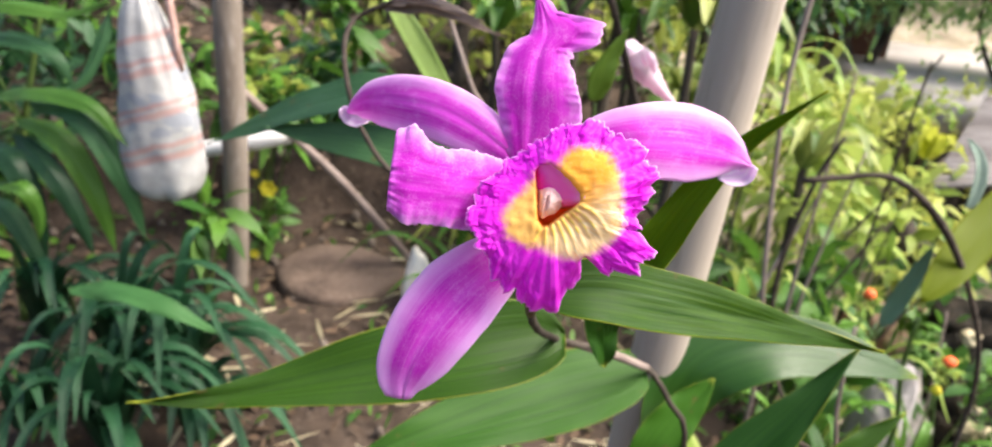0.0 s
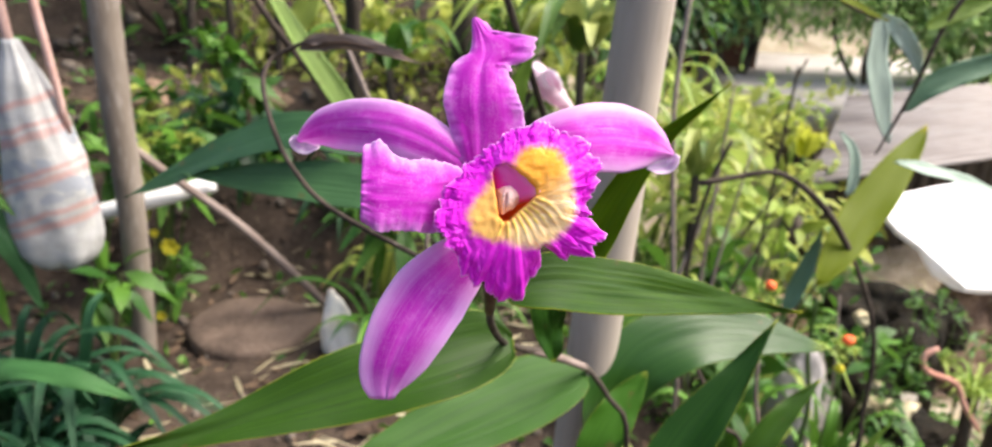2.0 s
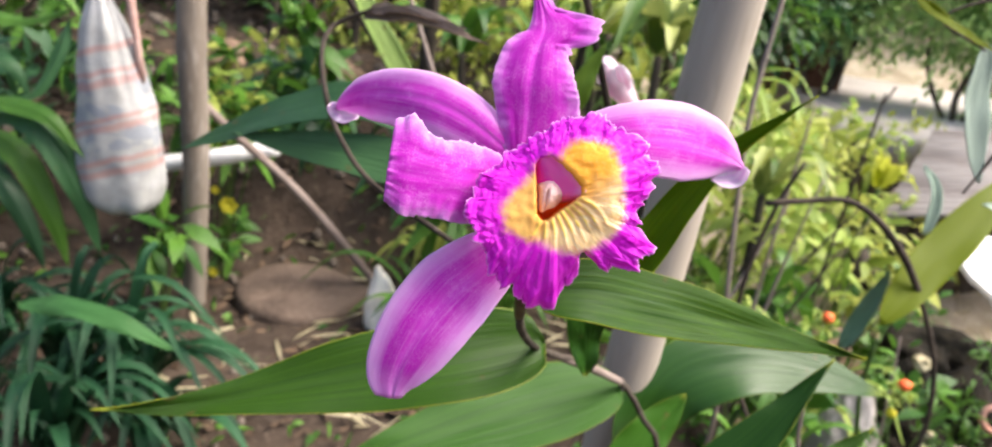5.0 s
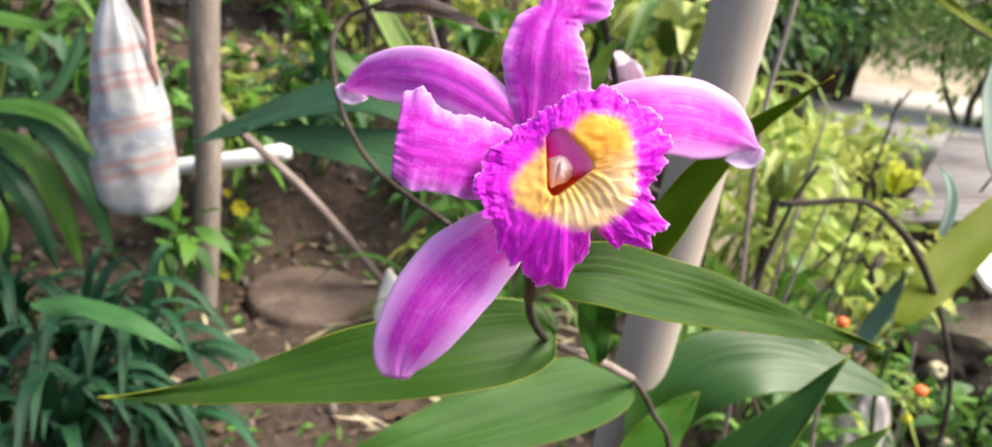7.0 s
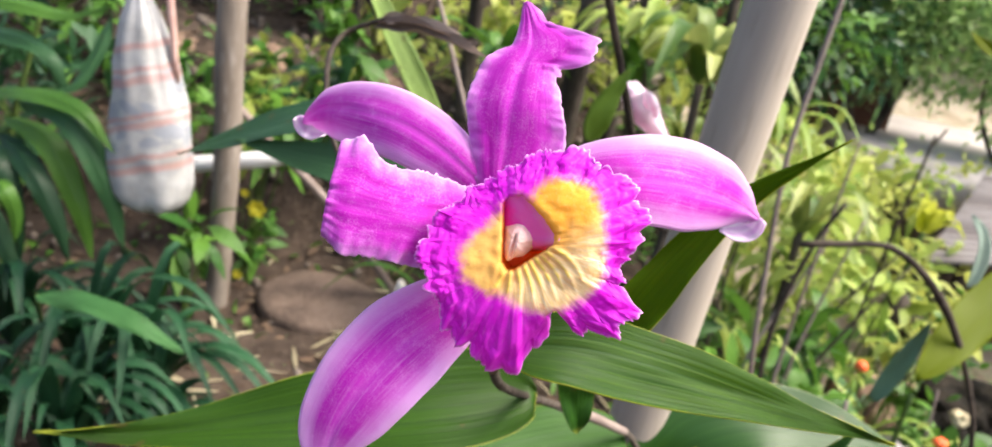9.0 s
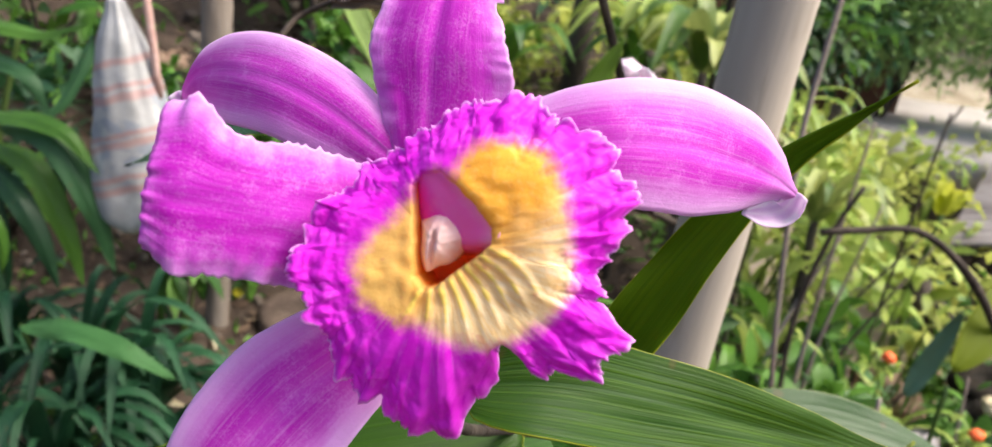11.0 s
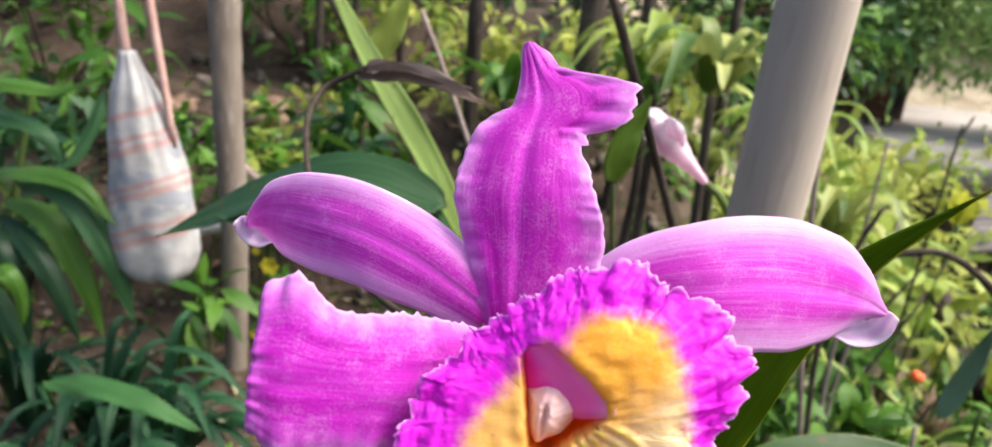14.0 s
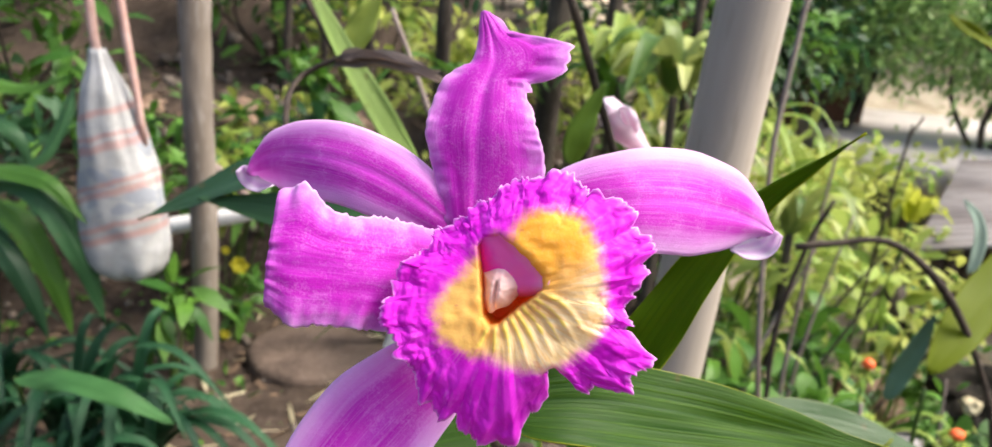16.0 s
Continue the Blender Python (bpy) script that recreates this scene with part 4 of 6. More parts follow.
def anther_mesh():
    """The faceted two-lobed cap at the column's end, creased between its lobes."""
    rim = [(-3.0, 14.2), (1.2, 15.2), (4.6, 15.0), (7.2, 13.6), (9.4, 11.4), (7.6, 9.2), (6.0, 7.6), (4.0, 5.4), (1.4, 4.6), (-0.6, 3.4), (-2.2, 5.0), (-3.0, 7.2), (-2.8, 10.5)]
    n, rings = len(rim) * 6, 14
    loop = spline([(*p, 0.0) for p in rim + rim[:1]], n + 1)[:n, :2]
    mid = np.array((1.8, 9.6))
    bm = bmesh.new()
    vs = []
    for i in range(rings + 3):
        r = min(1.0, 1 - i / rings) if i <= rings else 0.0
        row = []
        for j in range(n):
            p = mid + (loop[j] - mid) * (r if i <= rings else 0)
            dome = 4.2 * (1 - r ** 2.6) + 0.22 * (p[1] - 9.6) + 0.10 * (p[0] - 1.8)
            cx = 0.2 + 0.16 * (p[1] - 4.0)      # the crease runs down between the lobes
            groove = 2.4 * math.exp(-((p[0] - cx) / 0.55) ** 2) * ease(13.0, 10.0, p[1]) * (1 - r ** 4) if p[1] < 13 else 0.0
            facet = 0.55 * max(0.0, p[0] - cx - 1.0) + 0.9 * max(0.0, cx - 0.8 - p[0])
            row.append(bm.verts.new(Vector((p[0], p[1], 7.0 + dome - groove - facet + 0.25 * wob(p[0], p[1], 6))) / 1000))
        vs.append(row)
        if i == rings:
            break
    for u, v in zip(vs[:-1], vs[1:]):
        for j in range(n):
            bm.faces.new((u[j], u[(j + 1) % n], v[(j + 1) % n], v[j]))
    back = [bm.verts.new(v.co + Vector((0.6, 0.8, -6.0)) / 1000) for v in vs[0]]
    for j in range(n):
        bm.faces.new((back[j], back[(j + 1) % n], vs[0][(j + 1) % n], vs[0][j]))
    bm.faces.new(back[::-1])
    bmesh.ops.remove_doubles(bm, verts=bm.verts, dist=2e-6)
    bmesh.ops.recalc_face_normals(bm, faces=bm.faces)
    return bm


def hung(name, bm, material, flower, label="", thick=0.0004):
    ob = raw(name, bm, material, flower, label)
    return thicken(ob, thick) if thick else ob


def orchid_flower(plant):
    base = spot_of(plant)
    bm = tube([np.array(p) / 1000 for p in ((-2, 4, -18), (-9.7, -12.0, -34.0), (-7.2, -28.1, -48.0), (-8.5, -44.8, -80.0))], [0.008, 0.0050, 0.0034, 0.0026], 14, 24, 0.08, 2)
    fl = raw("flower", bm, OVARY, plant, "large magenta orchid bloom with frilled golden-throated lip")
    fl.matrix_basis = Matrix.Translation(-base) @ FLOWER
    hung("dorsal_sepal", petal([(-9.4, 19.2, -22.0), (-8.7, 31.5, -19.0), (-7.9, 43.6, -17.0), (-7.5, 54.4, -15.0), (-5.9, 65.8, -16.0), (-3.5, 75.2, -18.0), (-4.5, 84.0, -20.0), (-7.1, 92.3, -22.0)],
         [(0, 6), (0.17, 9.5), (0.33, 13.2), (0.47, 15.6), (0.62, 14.2), (0.70, 11.0), (0.78, 7.0), (0.88, 4.4), (0.96, 2.6), (1, 1.2)],
         [(0, 10), (0.17, 17.6), (0.33, 20.2), (0.47, 18.4), (0.62, 14.6), (0.69, 11.6), (0.725, 11.0), (0.745, 17.5), (0.77, 23.5), (0.80, 24.5), (0.83, 20.0), (0.86, 11.0), (0.90, 5.5), (0.95, 4.2), (1, 1.4)],
         -2.5, 1.0, seed=1.3, ridge=0.6, nv=120, nu=41, tail=0.8, drop=0.35), PETAL, fl)
    hung("lateral_sepal", petal([(-14.2, 27.0, -22.0), (-29.4, 37.7, -18.0), (-44.6, 45.0, -19.0), (-62.4, 49.6, -28.0), (-81.1, 52.1, -46.0), (-95.1, 50.8, -64.0), (-101.6, 48.5, -74.0)],
         [(0, 7), (0.2, 12.2), (0.45, 13.6), (0.65, 12.0), (0.8, 8.6), (0.92, 4.8), (1, 1.2)], [(0, 7), (0.2, 10.8), (0.4, 11.8), (0.6, 11.0), (0.8, 8.4), (0.92, 5.2), (1, 1.2)],
         -2.8, 0.12, seed=2.1, ridge=0.4), SEPAL, fl)
    hung("sepal_tip", petal([(-102.0, 51.3, -73.0), (-101.0, 47.9, -77.0), (-95.9, 45.6, -76.0), (-89.7, 44.5, -72.0)], [(0, 3.2), (0.4, 5.0), (0.75, 4.2), (1, 1.2)], [(0, 3.0), (0.4, 4.8), (0.75, 4.0), (1, 1.2)], 2.2, 0.1, seed=4.4, nv=16, nu=11), WHITE_TIP, fl, "pale rolled-back tip")
    hung("lateral_sepal", petal([(8.0, 26.8, -20.0), (21.4, 32.6, -16.0), (36.3, 34.7, -15.0), (51.4, 35.3, -22.0), (66.5, 33.8, -34.0), (78.2, 31.2, -45.0), (85.4, 28.4, -52.0)],
         [(0, 9), (0.2, 13.5), (0.4, 15.8), (0.6, 16.2), (0.8, 13.8), (0.92, 8.2), (1, 2.0)], [(0, 8), (0.2, 12.5), (0.4, 15.0), (0.6, 15.5), (0.8, 11.2), (0.92, 6.0), (1, 1.8)],
         -3.4, 0.12, seed=3.2, ridge=0.4), SEPAL, fl)
    hung("sepal_tip", petal([(85.4, 29.0, -52.0), (83.4, 24.6, -56.0), (78.2, 23.0, -55.0), (71.8, 22.8, -52.0)], [(0, 3.0), (0.4, 4.4), (0.75, 3.4), (1, 0.8)], [(0, 2.8), (0.4, 4.0), (0.75, 3.2), (1, 0.8)], 1.8, 0.1, seed=5.4, nv=16, nu=11), WHITE_TIP, fl, "pale rolled-back tip")
    hung("petal", petal([(-7.2, 11.1, -14.0), (-17.1, 12.4, -4.0), (-28.6, 13.6, 6.0), (-39.7, 14.9, 13.0), (-48.0, 15.9, 17.0), (-55.6, 16.6, 18.0)],
         [(0, 8), (0.2, 14.0), (0.45, 16.0), (0.7, 15.6), (0.88, 16.8), (0.95, 14.5), (1, 12.0)], [(0, 8), (0.2, 12.5), (0.5, 14.5), (0.68, 12.8), (0.78, 14.5), (0.88, 20.5), (0.95, 19.0), (1, 16.8)],
         -3.2, 2.3, seed=6.1, nv=56, nu=49, tail=1.0), PETAL, fl)
    hung("lateral_sepal", petal([(-6.9, -10.4, -22.0), (-17.6, -14.8, -14.0), (-32.0, -27.6, -8.0), (-43.1, -42.0, -6.0), (-50.7, -55.9, -8.0), (-54.3, -65.9, -11.0), (-55.0, -72.8, -13.0)],
         [(0, 8), (0.2, 13.5), (0.4, 17.0), (0.6, 16.8), (0.75, 15.0), (0.87, 11.2), (0.95, 7.0), (1, 2.5)], [(0, 8), (0.2, 13.5), (0.4, 17.0), (0.6, 16.6), (0.75, 15.2), (0.87, 13.4), (0.95, 10.8), (1, 6.5)],
         -1.7, 0.15, seed=8.8, ridge=0.7), SEPAL, fl)
    hung("lip", lip(), LIP, fl, "frilled magenta lip with golden throat")
    hung("column", column_mesh(), COLUMN, fl, "glossy pink column", 0.0009)
    hung("anther_cap", anther_mesh(), ANTHER, fl, "peach anther cap", 0)
    return fl


def orchid():
    base = (0.30, 0.86, 0.0)
    t = thing("orchid_plant", base, "tall reed-stemmed orchid in bloom with pleated green leaves", "orchid")
    orchid_flower(t)
    W = lambda p: tuple(FLOWER @ (Vector(p) / 1000))
    part("cane", tube([W((-8.5, -44.8, -80.0)), W((-7.1, -59.1, -120.0)), W((3.1, -86.0, -235.0)), W((40.4, -111.6, -330.0)), W((81.9, -143.1, -420.0)), W((108.0, -185.5, -450.0)), W((122.9, -222.7, -470.0)), (0.26, 0.70, 0.62), (0.30, 0.86, 0.0)],
         [0.0022, 0.0025, 0.0028, 0.0028, 0.0030, 0.0028, 0.0030, 0.005, 0.006], 10, 70, 0.15, 5.0), BARK, t)
    part("sheath", tube([W((19.0, -98.8, -285.0)), W((47.2, -116.4, -345.0)), W((77.8, -139.2, -412.0))], [0.0030, 0.0040, 0.0034], 10, 12, 0.1, 2.0), POLE, t, "pale dry sheath")

    def leaf(pts, width, mat, up=(0, 0, 1), fold=0.1, lobe=(0.5, 0.8), pleat=0.00007, wave=0.006, seed=1.0, twist=0.0):
        ob = part("leaf", blade([W(p) for p in pts], width, up, fold, pleat, lobe, 44, 53, wave, seed, twist), mat, t)
        return thicken(ob, 0.0006)

    # long leaf below the bloom, and its paler neighbour
    leaf([(6.3, -79.5, -225.0), (-54.3, -91.5, -200.0), (-122.8, -105.1, -182.0), (-186.7, -118.1, -165.0), (-222.4, -123.2, -156.0), (-257.7, -124.5, -149.0)], 0.059, ORCHID_LEAF, (0.1, -0.62, 0.8), 0.30, (0.40, 1.45), seed=2.0)
    leaf([(79.5, -144.1, -425.0), (25.8, -154.6, -395.0), (-42.8, -169.4, -350.0), (-103.1, -183.4, -310.0), (-158.0, -200.5, -280.0)], 0.070, ORCHID_DARK, (0.1, -0.55, 0.85), 0.15, (0.42, 0.95), seed=3.0)
    # leaf that runs out beside the lip
    leaf([(-2.9, -32.0, -58.0), (24.2, -30.9, -66.0), (55.2, -36.0, -80.0), (92.6, -44.5, -98.0), (132.0, -53.2, -113.0), (172.4, -62.4, -128.0)], 0.0315, ORCHID_MID, (0.15, -0.75, 0.65), 0.20, (0.38, 1.3), seed=4.0)
    # leaf behind the right sepal, pointing up
    leaf([(38.2, -34.4, -112.0), (55.1, -6.4, -104.0), (70.3, 17.2, -96.0), (88.3, 38.6, -88.0), (105.1, 52.6, -78.0), (120.7, 63.7, -68.0)], 0.0215, ORCHID_SHOOT, (-0.3, -0.8, 0.55), 0.22, (0.34, 1.45), seed=5.0)
    # small leaf hanging under it
    leaf([(29.8, -29.2, -170.0), (28.8, -54.4, -180.0), (30.5, -76.3, -190.0), (32.7, -93.9, -195.0)], 0.024, ORCHID_DARK, (0.2, -0.95, 0.1), 0.15, (0.4, 0.6), seed=6.0)
    # broad glossy arching leaf
    leaf([(98.9, -261.0, -520.0), (112.7, -202.6, -520.0), (150.5, -154.5, -520.0), (215.1, -134.1, -530.0), (290.1, -139.3, -545.0), (373.2, -163.4, -560.0)], 0.076, ORCHID_PALE, (0.3, -0.6, 0.75), 0.10, (0.5, 0.8), seed=7.0)
    # upright dark leaf
    leaf([(122.8, -230.7, -330.0), (154.6, -192.2, -340.0), (183.2, -162.7, -345.0), (213.2, -130.5, -350.0), (243.1, -97.2, -355.0)], 0.048, ORCHID_DARK, (-0.6, -0.75, 0.35), 0.25, (0.25, 1.15), seed=8.0)
    leaf([(76.9, -264.9, -480.0), (96.6, -228.9, -480.0), (124.5, -195.3, -490.0), (153.2, -164.2, -500.0)], 0.045, ORCHID_DARK, (-0.2, -0.9, 0.3), 0.2, (0.5, 0.8), seed=9.0)
    leaf([(221.1, -263.0, -420.0), (242.3, -226.7, -420.0), (271.5, -197.7, -425.0), (310.3, -168.4, -430.0)], 0.028, ORCHID_LEAF, (-0.4, -0.8, 0.4), 0.2, (0.35, 0.9), seed=12.0)
    # two leaves behind the bloom
    leaf([(-105.8, 79.1, -420.0), (-172.4, 101.5, -420.0), (-235.9, 95.5, -430.0), (-304.7, 74.1, -450.0), (-373.6, 52.0, -470.0)], 0.050, ORCHID_BLUE, (0.1, -0.5, 0.85), 0.12, (0.4, 1.0), seed=10.0)
    leaf([(-74.0, 26.9, -400.0), (-115.3, 41.6, -400.0), (-170.4, 52.4, -410.0), (-228.3, 60.1, -425.0), (-304.1, 70.0, -440.0)], 0.044, ORCHID_BLUE, (0.1, -0.8, 0.6), 0.12, (0.35, 0.95), seed=11.0)


orchid()


# ---- stems and leaves close behind the orchid ----
def dry_leaf():
    t = thing("withered_stem", (0.050, 0.550, 1.081), "thin bent brown stem with a curled dry leaf", "dead stem")
    part("stalk", tube([(0.017, 0.460, 1.142), (-0.018, 0.480, 1.154), (-0.087, 0.520, 1.177), (-0.118, 0.540, 1.203), (-0.138, 0.570, 1.229), (-0.154, 0.620, 1.255), (-0.153, 0.655, 1.270), (-0.129, 0.650, 1.285), (-0.114, 0.640, 1.292)],
         [0.0022, 0.0022, 0.0024, 0.0022, 0.0022, 0.0022, 0.0024, 0.0024, 0.0018], 8, 60, 0.2, 2), TWIG, t)
    for a, b, w, sd in (((-0.126, 0.650, 1.284), (-0.012, 0.495, 1.299), 0.017, 1.0), ((-0.123, 0.650, 1.288), (-0.030, 0.530, 1.302), 0.013, 5.0)):
        m = tuple((Vector(a) + Vector(b)) / 2 + Vector((0, 0, 0.004)))
        part("dry_leaf", blade([a, m, b], w, (0.1, -0.7, 0.7), 0.7, 0.0003, (0.35, 0.9), 30, 15, 0.005, sd, 0.9), DRY, t, "curled brown leaf")


dry_leaf()


def near_shoot():
    t = thing("young_shoot", (-0.055, 0.750, 1.135), "pale green strap-like shoot standing behind the bloom", "plant")
    thicken(part("leaf", blade([(-0.039, 0.800, 1.089), (-0.082, 0.800, 1.170), (-0.117, 0.800, 1.225), (-0.146, 0.800, 1.267), (-0.178, 0.800, 1.320), (-0.195, 0.800, 1.350)], 0.026, (0.5, -0.85, 0.2), 0.2, 0.0005, (0.5, 0.7), 30, 11, 0.004, 1.0), BLADE, t), 0.0006)
    thicken(part("leaf", blade([(-0.175, 0.900, 1.254), (-0.157, 0.900, 1.286), (-0.136, 0.900, 1.332)], 0.03, (0.3, -0.95, 0.1), 0.2, 0.0004, (0.6, 0.8), 20, 9, 0.004, 2.0), LIME, t), 0.0006)
    part("stalk", tube([(-0.252, 1.000, 1.322), (-0.223, 1.000, 1.277), (-0.193, 1.000, 1.235), (-0.064, 1.000, 1.074), (-0.000, 1.050, 0.973)], [0.0045, 0.005, 0.0045, 0.004, 0.004], 8, 30, 0.15, 3), TWIG, t)


near_shoot()


def thin_canes():
    rows = (("thin grey cane standing behind the orchid", ((-0.178, 1.250, 1.289), (-0.138, 1.250, 1.202), (-0.075, 1.250, 1.056), (0.005, 1.250, 0.898)), 0.0045, POLE),
            ("dark thin cane standing behind the orchid", ((0.046, 0.620, 1.368), (0.072, 0.660, 1.312), (0.110, 0.720, 1.230), (0.151, 0.760, 1.136), (0.210, 0.800, 0.983)), 0.0042, BARK),
            ("slender tan cane beside the grey post", ((0.560, 1.500, 1.900), (0.536, 1.500, 1.500), (0.528, 1.500, 1.211), (0.531, 1.500, 1.038), (0.578, 1.500, 0.715), (0.639, 1.500, 0.340)), 0.005, POLE),
            ("bent dry stalk among green leaves", ((0.712, 1.600, 0.970), (0.677, 1.600, 0.858), (0.655, 1.600, 0.640), (0.691, 1.600, 0.273)), 0.006, TWIG),
            ("short dark upright stick on the slope", ((1.377, 2.6, 1.025), (1.352, 2.6, 0.955), (1.346, 2.6, 0.889)), 0.005, TWIG),
            ("thin dead stick leaning behind the orchid", ((0.433, 1.000, 0.775), (0.497, 0.950, 0.654), (0.539, 0.950, 0.566)), 0.004, TWIG),
            ("thin grey stick standing in the bed", ((0.608, 1.100, 0.780), (0.624, 1.100, 0.620), (0.654, 1.100, 0.446)), 0.004, POLE))
    for lab, pts, r, mat in rows:
        foot = Vector(pts[-1])
        end = (foot.x, foot.y + 0.05, land_z(foot.x, foot.y + 0.05) - 0.03)
        t = thing("cane", end, lab, "cane", "canes round the orchid")
        part("stem", tube([*pts, end], [r * 0.8, r, r, r * 1.1, r * 1.3], 8, 40, 0.12, r * 900), mat, t)


thin_canes()


def bud():
    t = thing("flower_bud", (0.126, 0.760, 1.201), "half-open pale pink orchid bud on a dark stalk", "flower bud")
    a, b, c = (0.174, 0.800, 1.191), (0.142, 0.770, 1.221), (0.109, 0.750, 1.252)
    top = tuple(Vector(c) + Vector((-0.004, -0.004, 0.006)))
    part("tube", tube([a, b, tuple(Vector(b) * 0.45 + Vector(c) * 0.55), c, top], [0.003, 0.0055, 0.0095, 0.0155, 0.010], 18, 26, 0.22, 2.0), BUDSKIN, t)
    for dx, w, sd in ((-0.007, 0.020, 1.0), (0.008, 0.018, 2.0)):
        p = [tuple(Vector(b) * 0.7 + Vector(c) * 0.3 + Vector((dx * 0.5, -0.008, 0))), tuple(Vector(b) * 0.3 + Vector(c) * 0.7 + Vector((dx, -0.014, 0.002))), tuple(Vector(c) + Vector((dx * 1.1, -0.012, 0.008)))]
        thicken(part("petal", blade(p, w, (-0.3, -0.9, 0.2), -0.35, 0, (0.5, 0.5), 18, 11, 0.003, sd), BUDSKIN, t), 0.0006)
    part("stalk", tube([a, (0.198, 0.800, 1.167), (0.230, 0.820, 1.081), (0.270, 0.850, 0.944)], [0.004, 0.003, 0.003, 0.004], 8, 20, 0.1), CANE, t)
    t = thing("bright_leaf", (0.115, 0.700, 1.188), "single bright lime heart-shaped leaf on a cane", "leaf")
    thicken(part("leaf", blade([(0.073, 0.660, 1.220), (0.073, 0.650, 1.243), (0.079, 0.650, 1.265), (0.090, 0.650, 1.291)], 0.022, (0.2, -0.95, 0.2), 0.15, 0.0003, (0.45, 0.9), 20, 9, 0.004, 3.0), LIME, t), 0.0006)
    part("stalk", tube([(0.073, 0.660, 1.218), (0.079, 0.680, 1.173), (0.099, 0.720, 1.079)], [0.0016, 0.002, 0.002], 6, 10), CANE, t)


bud()


def side_stems():
    """Leaves and a dry arched stalk beside the bloom."""
    t = thing("arched_stalk", (0.968, 1.250, 0.342), "dry grey-brown stalk arching over to one side", "dead stem")
    end = (0.968, 1.250, 0.342)
    part("stalk", tube([(0.512, 1.250, 0.975), (0.573, 1.250, 0.988), (0.660, 1.250, 1.000), (0.749, 1.250, 0.948), (0.837, 1.250, 0.847), (0.915, 1.250, 0.712), (0.951, 1.250, 0.590), (0.959, 1.250, 0.461), end, (end[0] - 0.02, end[1], land_z(end[0], end[1]))],
         [0.006, 0.0055, 0.0075, 0.005, 0.0046, 0.0048, 0.0052, 0.005, 0.005, 0.006], 9, 70, 0.22, 4), TWIG, t)
    t = thing("yellowing_shoot", (0.824, 1.300, 0.697), "yellow-green lance leaf on a slim shoot", "plant")
    thicken(part("leaf", blade([(0.760, 1.200, 0.792), (0.795, 1.230, 0.828), (0.877, 1.300, 0.896), (0.969, 1.370, 0.968), (1.082, 1.460, 1.055)], 0.082, (-0.1, -0.7, 0.75), 0.12, 0.0002, (0.60, 0.80), 36, 17, 0.01, 2.0), YELLOWED, t), 0.0008)
    thicken(part("leaf", blade([(0.772, 1.320, 0.670), (0.787, 1.320, 0.731), (0.807, 1.320, 0.813), (0.814, 1.320, 0.856)], 0.036, (-0.5, -0.8, 0.2), 0.3, 0.0003, (0.5, 0.8), 24, 9, 0.006, 4.0), DUSKY, t), 0.0008)
    thicken(part("leaf", blade([(0.863, 1.340, 0.928), (0.863, 1.340, 0.983), (0.847, 1.340, 1.030), (0.815, 1.340, 1.063)], 0.028, (0.2, -0.95, 0.2), 0.3, 0.0005, (0.4, 0.7), 20, 9, 0.004, 5.0), BLUISH, t), 0.0008)
    p = (0.831, 1.310, 0.707)
    part("stem", tube([p, (0.838, 1.310, 0.583), (0.870, 1.310, 0.384), (p[0] - 0.02, p[1], land_z(p[0], p[1]))], [0.004, 0.005, 0.005, 0.006], 8, 24, 0.1), CANE, t)
    t = thing("hanging_twig", (0.648, 0.850, 1.348), "brown twig with drooping bluish-green leaves", "branch")
    part("twig", tube([(0.708, 0.850, 1.472), (0.663, 0.850, 1.380), (0.632, 0.850, 1.315), (0.612, 0.850, 1.232), (0.583, 0.850, 1.149)], [0.004, 0.0035, 0.003, 0.0026, 0.0014], 8, 30, 0.15), TWIG, t)
    part("twig", tube([(0.645, 0.850, 1.408), (0.567, 0.850, 1.387), (0.486, 0.850, 1.347), (0.546, 0.850, 1.318)], [0.003, 0.0022, 0.0018, 0.0014], 7, 22, 0.1), TWIG, t)
    for pts, w, up, mat in ((((0.545, 0.850, 1.323), (0.554, 0.850, 1.270), (0.575, 0.850, 1.213), (0.597, 0.850, 1.165)), 0.036, (0.2, -0.95, 0.1), BLUISH),
                            (((0.553, 0.860, 1.324), (0.585, 0.860, 1.303), (0.610, 0.860, 1.276), (0.624, 0.860, 1.252)), 0.022, (-0.5, -0.8, 0.2), BLUISH),
                            (((0.439, 0.840, 1.367), (0.481, 0.840, 1.345), (0.513, 0.840, 1.333), (0.551, 0.840, 1.319)), 0.014, (0.3, -0.8, 0.5), YELLOWED),
                            (((0.606, 0.850, 1.207), (0.636, 0.850, 1.242), (0.691, 0.850, 1.267), (0.766, 0.850, 1.288)), 0.030, (0.2, -0.9, 0.4), DUSKY),
                            (((0.606, 0.850, 1.312), (0.644, 0.850, 1.332), (0.682, 0.850, 1.349), (0.731, 0.850, 1.362)), 0.022, (0.2, -0.9, 0.4), LIME),
                            (((0.646, 0.900, 1.125), (0.697, 0.900, 1.116), (0.752, 0.900, 1.102), (0.828, 0.900, 1.084)), 0.022, (0.1, -0.6, 0.8), BLUISH)):
        thicken(part("leaf", blade(pts, w, up, 0.2, 0.0004, (0.5, 0.75), 26, 11, 0.005, w * 100), mat, t), 0.0006)


side_stems()


